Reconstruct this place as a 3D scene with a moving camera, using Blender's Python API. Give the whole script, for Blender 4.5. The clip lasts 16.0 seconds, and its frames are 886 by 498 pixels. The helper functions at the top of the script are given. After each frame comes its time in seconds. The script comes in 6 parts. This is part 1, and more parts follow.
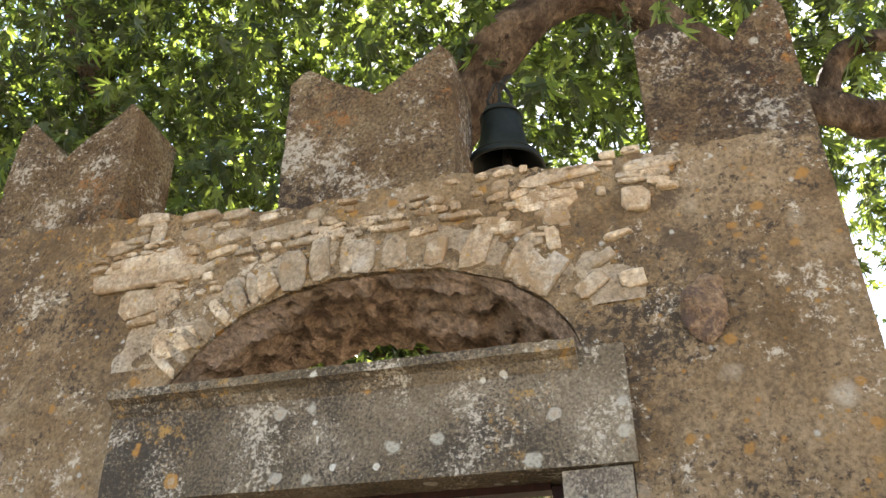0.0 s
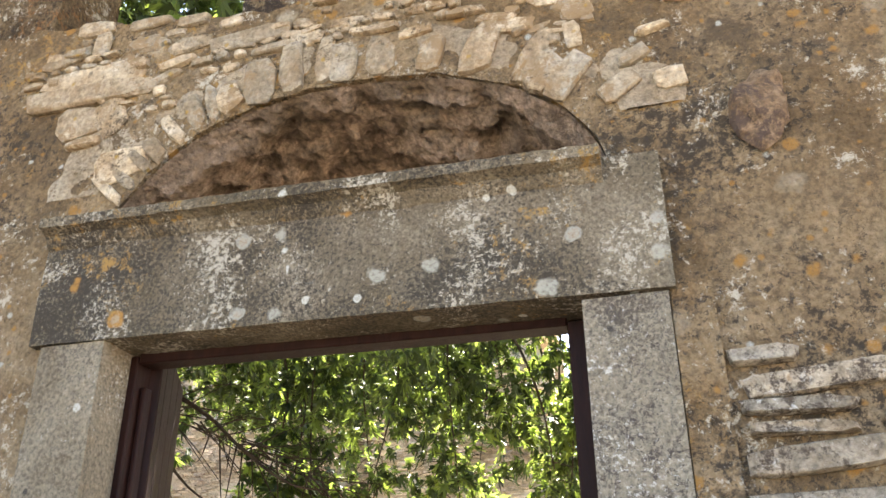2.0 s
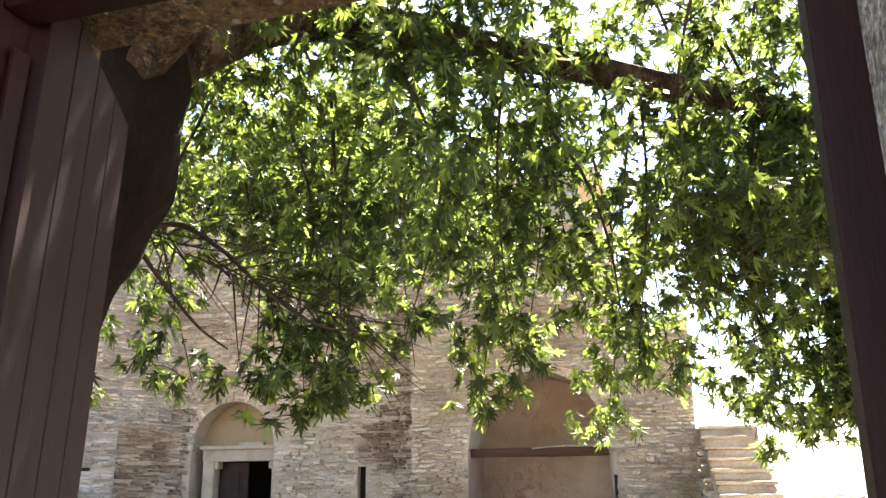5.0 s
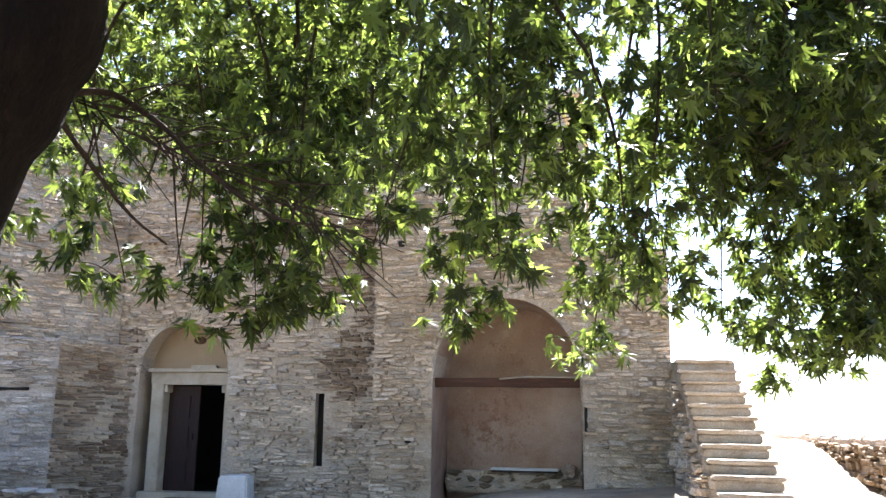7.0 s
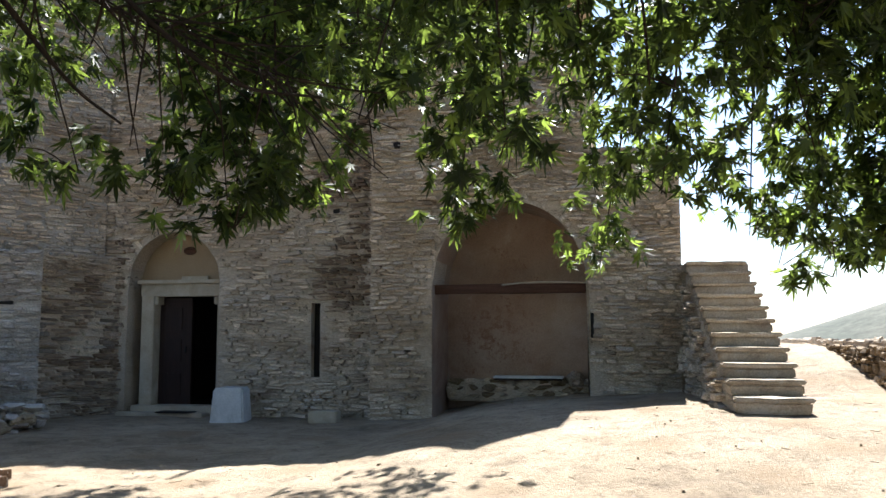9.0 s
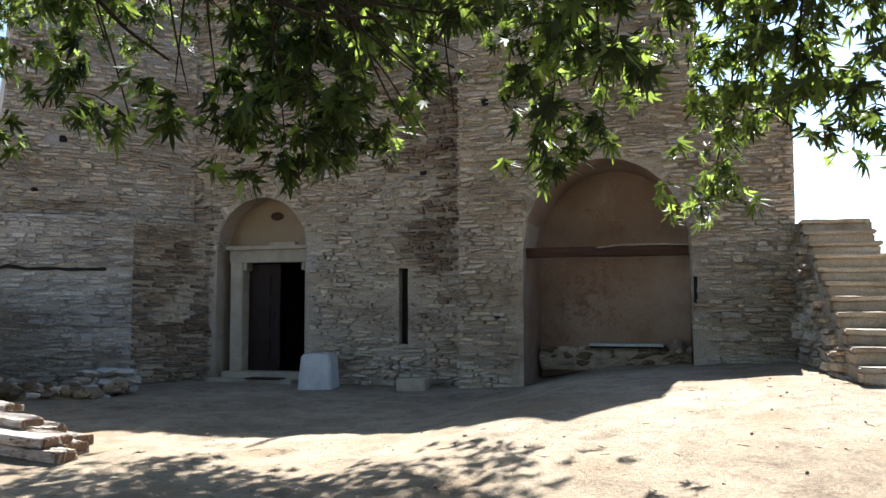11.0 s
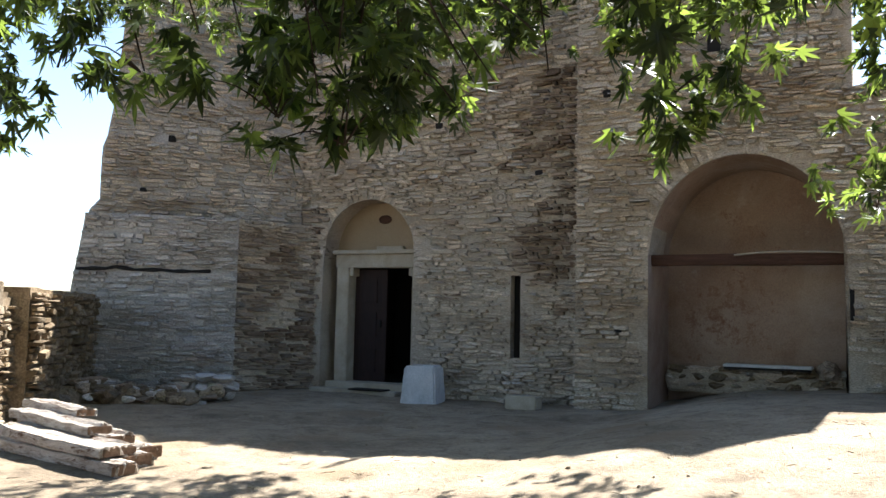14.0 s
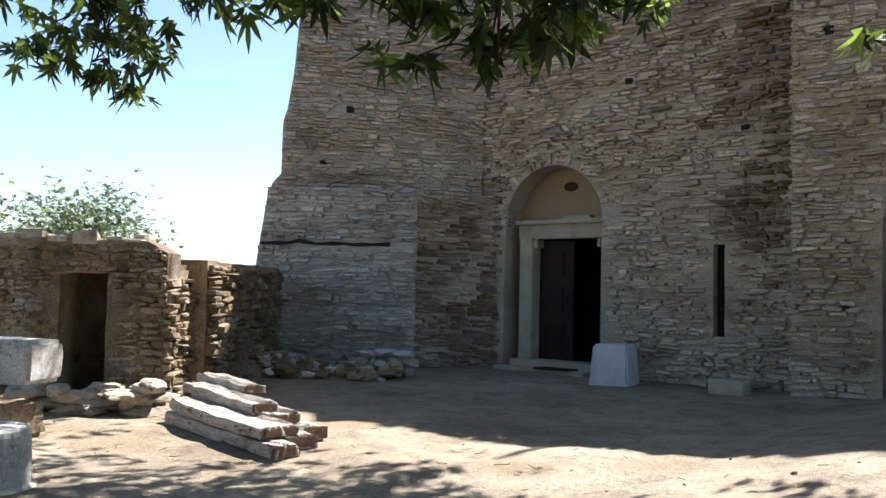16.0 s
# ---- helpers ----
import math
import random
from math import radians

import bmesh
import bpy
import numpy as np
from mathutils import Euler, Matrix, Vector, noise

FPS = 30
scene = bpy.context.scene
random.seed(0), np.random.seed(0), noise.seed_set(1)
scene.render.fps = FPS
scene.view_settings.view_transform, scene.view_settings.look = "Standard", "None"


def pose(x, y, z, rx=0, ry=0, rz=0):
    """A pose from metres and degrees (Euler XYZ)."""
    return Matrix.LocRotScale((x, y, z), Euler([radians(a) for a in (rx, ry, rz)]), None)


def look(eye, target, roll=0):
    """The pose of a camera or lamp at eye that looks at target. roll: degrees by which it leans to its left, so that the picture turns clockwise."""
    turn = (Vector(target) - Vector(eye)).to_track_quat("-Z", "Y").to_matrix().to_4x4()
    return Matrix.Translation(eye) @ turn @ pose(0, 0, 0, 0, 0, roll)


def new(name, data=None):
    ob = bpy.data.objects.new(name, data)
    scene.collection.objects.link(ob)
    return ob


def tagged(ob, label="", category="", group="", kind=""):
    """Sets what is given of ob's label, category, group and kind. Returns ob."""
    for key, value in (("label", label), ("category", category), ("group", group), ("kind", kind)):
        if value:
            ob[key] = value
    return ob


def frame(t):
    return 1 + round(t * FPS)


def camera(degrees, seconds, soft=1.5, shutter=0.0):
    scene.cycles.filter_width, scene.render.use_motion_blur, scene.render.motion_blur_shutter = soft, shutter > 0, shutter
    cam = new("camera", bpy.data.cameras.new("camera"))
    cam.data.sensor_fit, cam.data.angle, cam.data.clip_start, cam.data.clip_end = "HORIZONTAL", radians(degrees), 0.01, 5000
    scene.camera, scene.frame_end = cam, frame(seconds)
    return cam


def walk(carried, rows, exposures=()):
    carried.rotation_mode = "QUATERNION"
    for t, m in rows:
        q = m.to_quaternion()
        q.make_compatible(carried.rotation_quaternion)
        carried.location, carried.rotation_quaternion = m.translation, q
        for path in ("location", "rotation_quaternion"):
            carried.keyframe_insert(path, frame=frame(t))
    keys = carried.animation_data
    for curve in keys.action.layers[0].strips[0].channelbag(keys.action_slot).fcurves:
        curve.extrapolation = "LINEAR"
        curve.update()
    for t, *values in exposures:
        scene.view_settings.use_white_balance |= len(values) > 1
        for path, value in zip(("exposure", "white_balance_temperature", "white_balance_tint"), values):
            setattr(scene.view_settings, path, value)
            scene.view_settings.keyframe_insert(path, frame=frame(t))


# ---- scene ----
cam = camera(54.4, 16.0)
METRES, EYE, TILT, LEAN, TURN = 6.2, 1.6, -2.5, 0.0, 11.8
ROWS = [
    (0.0, 0.0, 0.0, 0.0, 0.87, 31.64, 1.42),
    (0.5, 0.0028, 0.0241, 0.0021, 1.41, 29.78, 1.36),
    (1.0, 0.0036, 0.0501, 0.0003, 1.26, 28.22, 1.24),
    (1.5, 0.0003, 0.0743, -0.0028, 0.61, 27.06, 1.18),
    (2.0, -0.0031, 0.0988, -0.003, 0.15, 25.49, 1.25),
    (2.5, 0.0014, 0.1269, -0.0058, 0.68, 24.71, 0.74),
    (3.0, 0.0067, 0.1605, -0.0046, 1.93, 23.0, 0.33),
    (3.5, 0.0043, 0.1941, -0.0075, 2.51, 21.68, 0.29),
    (4.0, -0.002, 0.2283, -0.0102, 2.98, 20.16, 0.74),
    (6.5, -0.0319, 0.4216, -0.018, 0.93, 15.5, -1.18),
    (7.0, -0.0361, 0.4553, -0.019, -0.27, 14.01, -0.87),
    (7.5, -0.039, 0.4859, -0.0218, -1.41, 12.61, -0.54),
    (8.0, -0.0415, 0.517, -0.0238, -2.08, 10.94, -0.26),
    (8.5, -0.0382, 0.5445, -0.0256, -1.55, 9.49, -0.17),
    (9.0, -0.035, 0.572, -0.0259, -0.17, 8.36, -0.03),
    (11.5, -0.0256, 0.6927, -0.032, 7.71, 6.02, -0.73),
    (12.0, -0.0236, 0.7178, -0.0326, 9.23, 5.9, -1.26),
    (12.5, -0.0235, 0.7466, -0.0315, 10.17, 6.38, -1.45),
    (13.0, -0.0213, 0.7789, -0.0302, 10.95, 6.72, -1.56),
    (13.5, -0.0134, 0.8101, -0.0302, 12.54, 6.98, -1.82),
    (14.0, -0.0115, 0.8426, -0.0301, 14.58, 7.03, -2.03),
    (14.5, -0.0171, 0.8743, -0.0286, 16.79, 6.7, -2.26),
    (15.0, -0.0254, 0.9119, -0.029, 19.91, 6.15, -2.38),
    (15.5, -0.0293, 0.95, -0.0287, 23.59, 5.54, -2.52),
    (16.0, -0.0459, 0.9862, -0.0301, 27.25, 5.0, -2.55),
]
EXPOSURES = [
    (0.0, 3.47, 7050, 14), (2.0, 3.76, 6850, 14), (4.0, 3.78, 6850, 14), (6.3, 3.46, 6050, 21), (7.0, 3.31, 5950, 19),
    (8.0, 2.56, 5950, 16), (9.0, 1.96, 5950, 12), (11.3, 2.06, 5950, 12), (13.0, 2.16, 5950, 12), (15.0, 2.21, 6100, 11), (16.0, 1.88, 5850, 12),
]
walk(cam, [(t, pose(0, 0, EYE, TILT, LEAN, TURN) @ pose(METRES * x, METRES * y, METRES * z, 90 + pitch, roll, yaw)) for t, x, y, z, yaw, pitch, roll in ROWS], EXPOSURES)

# ---- light ----
SUN_TO = Vector((0.06, 1.0, 1.38)).normalized()
world = bpy.data.worlds.new("world")
scene.world = world
world.use_nodes = True
wn = world.node_tree.nodes
sky = wn.new("ShaderNodeTexSky")
sky.sky_type, sky.sun_disc = "NISHITA", False
sky.sun_elevation = math.asin(SUN_TO.z)
sky.sun_rotation = math.atan2(SUN_TO.x, SUN_TO.y)
sky.dust_density = 0.6
wn["Background"].inputs["Strength"].default_value = 0.065
world.node_tree.links.new(sky.outputs[0], wn["Background"].inputs["Color"])
sun = new("sun", bpy.data.lights.new("sun", "SUN"))
sun.data.energy, sun.data.angle, sun.data.color = 5.0, radians(0.55), (1.0, 0.95, 0.86)
sun.matrix_world = look(SUN_TO * 50, (0, 0, 0))

rng = random.Random(7)


# ---- material tools ----
def ramp(nt, fac, stops):
    r = nt.nodes.new("ShaderNodeValToRGB")
    while len(r.color_ramp.elements) < len(stops):
        r.color_ramp.elements.new(0.5)
    for el, (p, c) in zip(r.color_ramp.elements, stops):
        el.position = p
        el.color = (*c, 1) if len(c) == 3 else c
    nt.links.new(fac, r.inputs[0])
    return r.outputs[0]


def noise_tex(nt, vec, scale, detail=6.0, rough=0.6, dist=0.0):
    n = nt.nodes.new("ShaderNodeTexNoise")
    n.inputs["Scale"].default_value, n.inputs["Detail"].default_value = scale, detail
    n.inputs["Roughness"].default_value, n.inputs["Distortion"].default_value = rough, dist
    nt.links.new(vec, n.inputs["Vector"])
    return n.outputs[0]


def mix(nt, fac, a, b, mode="MIX"):
    m = nt.nodes.new("ShaderNodeMix")
    m.data_type, m.blend_type = "RGBA", mode
    for sock, val in ((m.inputs[0], fac), (m.inputs[6], a), (m.inputs[7], b)):
        if isinstance(val, (int, float)):
            sock.default_value = val
        elif isinstance(val, tuple):
            sock.default_value = (*val, 1)
        else:
            nt.links.new(val, sock)
    return m.outputs[2]


def calc(nt, op, a, b=0.0, clamp=False):
    m = nt.nodes.new("ShaderNodeMath")
    m.operation, m.use_clamp = op, clamp
    for sock, val in zip(m.inputs, (a, b)):
        if isinstance(val, (int, float)):
            sock.default_value = val
        else:
            nt.links.new(val, sock)
    return m.outputs[0]


def blank(name, rough=0.9, metal=0.0):
    m = bpy.data.materials.new(name)
    m.use_nodes = True
    b = m.node_tree.nodes["Principled BSDF"]
    b.inputs["Roughness"].default_value, b.inputs["Metallic"].default_value = rough, metal
    b.inputs["Specular IOR Level"].default_value = 0.3
    return m, m.node_tree, b


def place(nt, stretch=(1, 1, 1)):
    g = nt.nodes.new("ShaderNodeNewGeometry")
    mp = nt.nodes.new("ShaderNodeMapping")
    mp.inputs["Scale"].default_value = stretch
    nt.links.new(g.outputs["Position"], mp.inputs["Vector"])
    return mp.outputs[0], g.outputs["Random Per Island"]


def bump(nt, b, height, strength, dist):
    n = nt.nodes.new("ShaderNodeBump")
    n.inputs["Strength"].default_value, n.inputs["Distance"].default_value = strength, dist
    nt.links.new(height, n.inputs["Height"])
    nt.links.new(n.outputs[0], b.inputs["Normal"])


def blotch(nt, vec, scale, low, high, keep=0.5, wobble=3.0):
    """Round patches: 1 inside, 0 outside, on a part of the cells."""
    w = nt.nodes.new("ShaderNodeTexNoise")
    w.inputs["Scale"].default_value, w.inputs["Detail"].default_value = scale * wobble, 4
    nt.links.new(vec, w.inputs["Vector"])
    v = nt.nodes.new("ShaderNodeTexVoronoi")
    v.inputs["Scale"].default_value = scale
    nt.links.new(vec, v.inputs["Vector"])
    d = calc(nt, "ADD", v.outputs["Distance"], calc(nt, "MULTIPLY", calc(nt, "SUBTRACT", w.outputs[0], 0.5), 0.34))
    f = ramp(nt, d, [(low, (1, 1, 1)), (high, (0, 0, 0))])
    sep = nt.nodes.new("ShaderNodeSeparateColor")
    nt.links.new(v.outputs["Color"], sep.inputs[0])
    worn = ramp(nt, noise_tex(nt, vec, scale * 14, 5, 0.7), [(0.3, (0.25, 0.25, 0.25)), (0.55, (0.92, 0.92, 0.92))])
    return calc(nt, "MULTIPLY", calc(nt, "MULTIPLY", f, worn), calc(nt, "LESS_THAN", sep.outputs[0], keep))


def crust(nt, vec, fine, broad, low, high):
    """Ragged dark speckle, thick in some stretches and thin in others."""
    a = noise_tex(nt, vec, fine, 10, 0.82, 0.2)
    b = noise_tex(nt, vec, broad, 3, 0.5, 0.3)
    s = calc(nt, "ADD", a, calc(nt, "MULTIPLY", calc(nt, "SUBTRACT", b, 0.5), 0.5))
    return ramp(nt, s, [(low, (0, 0, 0)), (high, (1, 1, 1))])


def stone_mat(name, colors, scale=3.0, vary=0.5, bump_s=0.5, bump_d=0.02, rough=0.92, lichen=(), stretch=(1, 1, 1), grain=45.0, contrast=0.35, speckle=()):
    """Weathered stone: broad stains, grain, a tone of its own for each piece, and lichen (scale, low, high, keep, colour)."""
    m, nt, b = blank(name, rough)
    b.inputs["Specular IOR Level"].default_value = 0.15
    vec, island = place(nt, stretch)
    broad = noise_tex(nt, vec, scale, 5, 0.62, 0.4)
    n = len(colors)
    col = ramp(nt, broad, [(0.3 + 0.4 * i / (n - 1), c) for i, c in enumerate(colors)])
    info = nt.nodes.new("ShaderNodeObjectInfo")
    tone = calc(nt, "FRACT", calc(nt, "ADD", island, info.outputs["Random"]))
    shade = ramp(nt, tone, [(0.0, (1 - vary,) * 3), (0.45, (1 - vary * 0.35, 1 - vary * 0.4, 1 - vary * 0.45)), (0.8, (1, 0.97, 0.93)), (1.0, (1 + vary * 0.5, 1 + vary * 0.42, 1 + vary * 0.3))])
    col = mix(nt, 1.0, col, shade, "MULTIPLY")
    fine = noise_tex(nt, vec, grain, 4, 0.7)
    col = mix(nt, 1.0, col, ramp(nt, fine, [(0.3, (1 - contrast,) * 3), (0.7, (1 + contrast * 0.5,) * 3)]), "MULTIPLY")
    for sc, low, high, br, tint in speckle:
        col = mix(nt, crust(nt, vec, sc, br, low, high), col, tint)
    for sc, low, high, keep, tint in lichen:
        col = mix(nt, blotch(nt, vec, sc, low, high, keep), col, tint)
    nt.links.new(col, b.inputs["Base Color"])
    mid = noise_tex(nt, vec, scale * 4, 8, 0.65)
    bump(nt, b, calc(nt, "ADD", mid, calc(nt, "MULTIPLY", fine, 0.35)), bump_s, bump_d)
    return m


WHITE_L, GREY_L, ORANGE_L, OCHRE_L, BLACK_L = (0.48, 0.47, 0.42), (0.42, 0.42, 0.38), (0.32, 0.165, 0.045), (0.3, 0.19, 0.05), (0.035, 0.032, 0.03)
M_render = stone_mat("gate_render", [(0.12, 0.078, 0.04), (0.205, 0.139, 0.076), (0.275, 0.197, 0.116), (0.34, 0.26, 0.168)], 2.6, 0.1, 0.9, 0.05, lichen=[(11, 0.17, 0.26, 0.24, ORANGE_L), (24, 0.13, 0.26, 0.2, ORANGE_L), (16, 0.1, 0.2, 0.14, GREY_L), (6, 0.1, 0.3, 0.2, (0.4, 0.35, 0.27))], grain=60, contrast=0.5, speckle=[(12, 0.52, 0.62, 1.1, (0.1, 0.072, 0.045)), (34, 0.55, 0.61, 1.7, (0.055, 0.042, 0.03)), (16, 0.6, 0.68, 1.5, (0.3, 0.175, 0.06)), (36, 0.585, 0.645, 5.0, (0.46, 0.41, 0.33))])
M_merlon = stone_mat("merlon_render", [(0.08, 0.054, 0.03), (0.145, 0.1, 0.058), (0.195, 0.145, 0.088), (0.24, 0.198, 0.134)], 3.1, 0.1, 1.0, 0.05, lichen=[(10, 0.12, 0.22, 0.14, GREY_L), (15, 0.1, 0.2, 0.1, ORANGE_L), (26, 0.12, 0.22, 0.1, WHITE_L)], grain=70, contrast=0.8, speckle=[(26, 0.52, 0.6, 1.6, (0.04, 0.03, 0.024)), (36, 0.56, 0.62, 4.0, (0.4, 0.36, 0.3)), (13, 0.6, 0.7, 1.2, (0.26, 0.125, 0.045))])
M_lintel = stone_mat("lintel_marble", [(0.0851, 0.0681, 0.0429), (0.137, 0.11, 0.074), (0.185, 0.152, 0.107), (0.237, 0.198, 0.145)], 3.0, 0.08, 1.0, 0.012, lichen=[(5.5, 0.15, 0.19, 0.16, ORANGE_L), (5.5, 0.07, 0.1, 0.16, (0.3, 0.24, 0.16)), (9, 0.12, 0.17, 0.12, ORANGE_L), (6.3, 0.16, 0.21, 0.14, (0.32, 0.31, 0.26)), (9, 0.2, 0.25, 0.12, (0.3, 0.29, 0.25)), (13, 0.15, 0.2, 0.16, WHITE_L)], grain=90, contrast=0.6, speckle=[(85, 0.485, 0.57, 2.6, (0.045, 0.038, 0.03)), (60, 0.57, 0.62, 5, (0.36, 0.325, 0.265)), (22, 0.6, 0.68, 2.2, (0.28, 0.17, 0.06))])
M_jamb = stone_mat("jamb_marble", [(0.157, 0.126, 0.0872), (0.212, 0.178, 0.13), (0.251, 0.216, 0.163), (0.29, 0.257, 0.197)], 2.4, 0.08, 1.0, 0.016, lichen=[(20, 0.14, 0.24, 0.1, BLACK_L), (11, 0.12, 0.17, 0.07, WHITE_L)], grain=85, contrast=0.6, speckle=[(44, 0.6, 0.64, 1.6, (0.07, 0.058, 0.05)), (110, 0.55, 0.6, 3.0, (0.08, 0.066, 0.054)), (60, 0.6, 0.66, 2.2, (0.5, 0.48, 0.44))])
M_archstone = stone_mat("arch_stone", [(0.29, 0.2, 0.12), (0.4, 0.31, 0.21), (0.48, 0.4, 0.295), (0.54, 0.485, 0.4)], 7, 0.4, 0.9, 0.014, lichen=[(24, 0.12, 0.26, 0.12, OCHRE_L)], contrast=0.5, speckle=[(14, 0.53, 0.61, 3.0, (0.24, 0.165, 0.095)), (40, 0.58, 0.65, 2.0, (0.1, 0.075, 0.05))])
M_archmortar = stone_mat("arch_mortar", [(0.2, 0.145, 0.09), (0.3, 0.23, 0.155), (0.37, 0.3, 0.215), (0.42, 0.355, 0.27)], 4, 0.02, 1.0, 0.03, grain=60, contrast=0.5, lichen=[(15, 0.1, 0.22, 0.12, ORANGE_L)], speckle=[(26, 0.56, 0.63, 2.0, (0.12, 0.085, 0.05))])
M_sidestone = stone_mat("gate_side_stone", [(0.24, 0.19, 0.135), (0.36, 0.3, 0.225), (0.45, 0.385, 0.3), (0.52, 0.46, 0.38)], 4, 0.3, 1.0, 0.025, lichen=[(12, 0.1, 0.2, 0.08, ORANGE_L)], contrast=0.6, speckle=[(30, 0.56, 0.63, 1.7, (0.08, 0.06, 0.045)), (26, 0.58, 0.64, 2.2, (0.5, 0.46, 0.4))])
M_redstone = stone_mat("red_stone", [(0.14, 0.085, 0.045), (0.23, 0.15, 0.09), (0.32, 0.225, 0.145)], 6, 0.05, 1.0, 0.02, contrast=0.6, speckle=[(26, 0.55, 0.62, 1.7, (0.09, 0.06, 0.045))])
M_drum = stone_mat("drum_marble", [(0.4, 0.375, 0.33), (0.52, 0.49, 0.44), (0.6, 0.57, 0.52)], 4.0, 0.05, 0.6, 0.01, rough=0.8, contrast=0.4, speckle=[(14, 0.56, 0.64, 1.6, (0.22, 0.19, 0.15))])
M_soffit = stone_mat("arch_soffit", [(0.194, 0.145, 0.101), (0.317, 0.233, 0.167), (0.405, 0.295, 0.216), (0.44, 0.352, 0.273)], 4, 0.3, 1.0, 0.06, contrast=0.6, speckle=[(14, 0.56, 0.66, 1.5, (0.14, 0.1, 0.07))])
M_mortar = stone_mat("old_mortar", [(0.36, 0.285, 0.205), (0.52, 0.44, 0.34), (0.61, 0.53, 0.425)], 0.75, 0.05, 1.0, 0.05, stretch=(0.8, 0.8, 2.4), contrast=0.5, speckle=[(1.1, 0.58, 0.74, 0.3, (0.22, 0.155, 0.1)), (4, 0.6, 0.72, 0.4, (0.19, 0.125, 0.08)), (9, 0.6, 0.66, 0.9, (0.09, 0.066, 0.048))])
M_schist = stone_mat("schist_stone", [(0.42, 0.325, 0.235), (0.6, 0.505, 0.39), (0.71, 0.62, 0.5), (0.78, 0.705, 0.59)], 0.75, 0.38, 1.0, 0.035, stretch=(0.8, 0.8, 2.4), contrast=0.7, speckle=[(1.1, 0.58, 0.74, 0.3, (0.26, 0.19, 0.125)), (4, 0.6, 0.72, 0.4, (0.19, 0.125, 0.08)), (12, 0.6, 0.7, 0.9, (0.58, 0.56, 0.53))])
M_schist_grey = stone_mat("grey_schist", [(0.45, 0.4, 0.35), (0.6, 0.555, 0.5), (0.69, 0.645, 0.59), (0.74, 0.71, 0.66)], 0.75, 0.36, 1.0, 0.03, stretch=(0.8, 0.8, 2.4), contrast=0.6, speckle=[(4, 0.56, 0.7, 0.4, (0.24, 0.185, 0.135))])
M_schist_brown = stone_mat("stained_schist", [(0.18, 0.125, 0.085), (0.31, 0.24, 0.175), (0.43, 0.355, 0.28), (0.54, 0.465, 0.385)], 0.9, 0.5, 0.9, 0.02, stretch=(1, 1, 2.0), contrast=0.75, speckle=[(6, 0.5, 0.66, 0.7, (0.15, 0.095, 0.06))])
M_ruin = stone_mat("ruin_stone", [(0.15, 0.105, 0.06), (0.26, 0.195, 0.122), (0.345, 0.27, 0.18), (0.43, 0.365, 0.275)], 2.0, 0.4, 1.0, 0.03, contrast=0.6, speckle=[(9, 0.56, 0.66, 1.2, (0.12, 0.085, 0.05)), (20, 0.6, 0.67, 2.0, (0.42, 0.37, 0.29))])
M_plaster_niche = stone_mat("niche_plaster", [(0.25, 0.155, 0.105), (0.32, 0.225, 0.165), (0.37, 0.28, 0.215), (0.43, 0.35, 0.285)], 0.9, 0.03, 0.5, 0.015, contrast=0.2, speckle=[(6, 0.58, 0.7, 0.8, (0.22, 0.12, 0.075)), (4, 0.6, 0.75, 0.5, (0.46, 0.4, 0.33))])
M_plaster_door = stone_mat("tympanum_plaster", [(0.265, 0.195, 0.118), (0.32, 0.248, 0.162)], 1.5, 0.03, 0.3, 0.006, contrast=0.12)
M_marble = stone_mat("white_marble", [(0.3, 0.254, 0.185), (0.38, 0.331, 0.251), (0.45, 0.398, 0.317)], 3.0, 0.1, 0.4, 0.006, rough=0.7, contrast=0.18)
M_greyblock = stone_mat("grey_marble", [(0.42, 0.43, 0.42), (0.52, 0.53, 0.53), (0.6, 0.6, 0.59)], 4.0, 0.05, 0.35, 0.006, rough=0.7, contrast=0.2)
M_step = stone_mat("step_stone", [(0.3, 0.24, 0.18), (0.45, 0.38, 0.29), (0.52, 0.47, 0.4)], 3.5, 0.25, 0.6, 0.015)
M_timber = stone_mat("weathered_timber", [(0.308, 0.237, 0.178), (0.653, 0.582, 0.498), (0.831, 0.783, 0.712)], 3.0, 0.25, 1.0, 0.02, stretch=(1.5, 9, 9), contrast=0.6, speckle=[(3, 0.55, 0.62, 1.2, (0.16, 0.1, 0.065))])
M_timber_end = stone_mat("cut_timber_end", [(0.11, 0.07, 0.045), (0.25, 0.165, 0.11)], 14, 0.1, 0.5, 0.01)
M_darkwood = stone_mat("brown_painted_wood", [(0.0101, 0.0028, 0.00168), (0.0174, 0.00448, 0.0028), (0.0246, 0.00784, 0.00448)], 5, 0.15, 0.35, 0.004, rough=0.6, stretch=(6, 6, 0.6), contrast=0.3)
M_beam = stone_mat("niche_beam_wood", [(0.05, 0.025, 0.016), (0.1, 0.05, 0.032)], 5, 0.1, 0.5, 0.006, rough=0.75, stretch=(0.6, 6, 6))
M_doorwood = stone_mat("church_door_wood", [(0.02, 0.012, 0.01), (0.035, 0.02, 0.016)], 4, 0.1, 0.3, 0.004, rough=0.6, stretch=(6, 6, 0.5))
M_iron = stone_mat("dark_iron", [(0.012, 0.012, 0.012), (0.03, 0.026, 0.022)], 20, 0.1, 0.3, 0.003, rough=0.6)
M_bell = stone_mat("bell_bronze", [(0.0072, 0.0102, 0.0096), (0.015, 0.0192, 0.018)], 12, 0.1, 0.25, 0.003, rough=0.5)
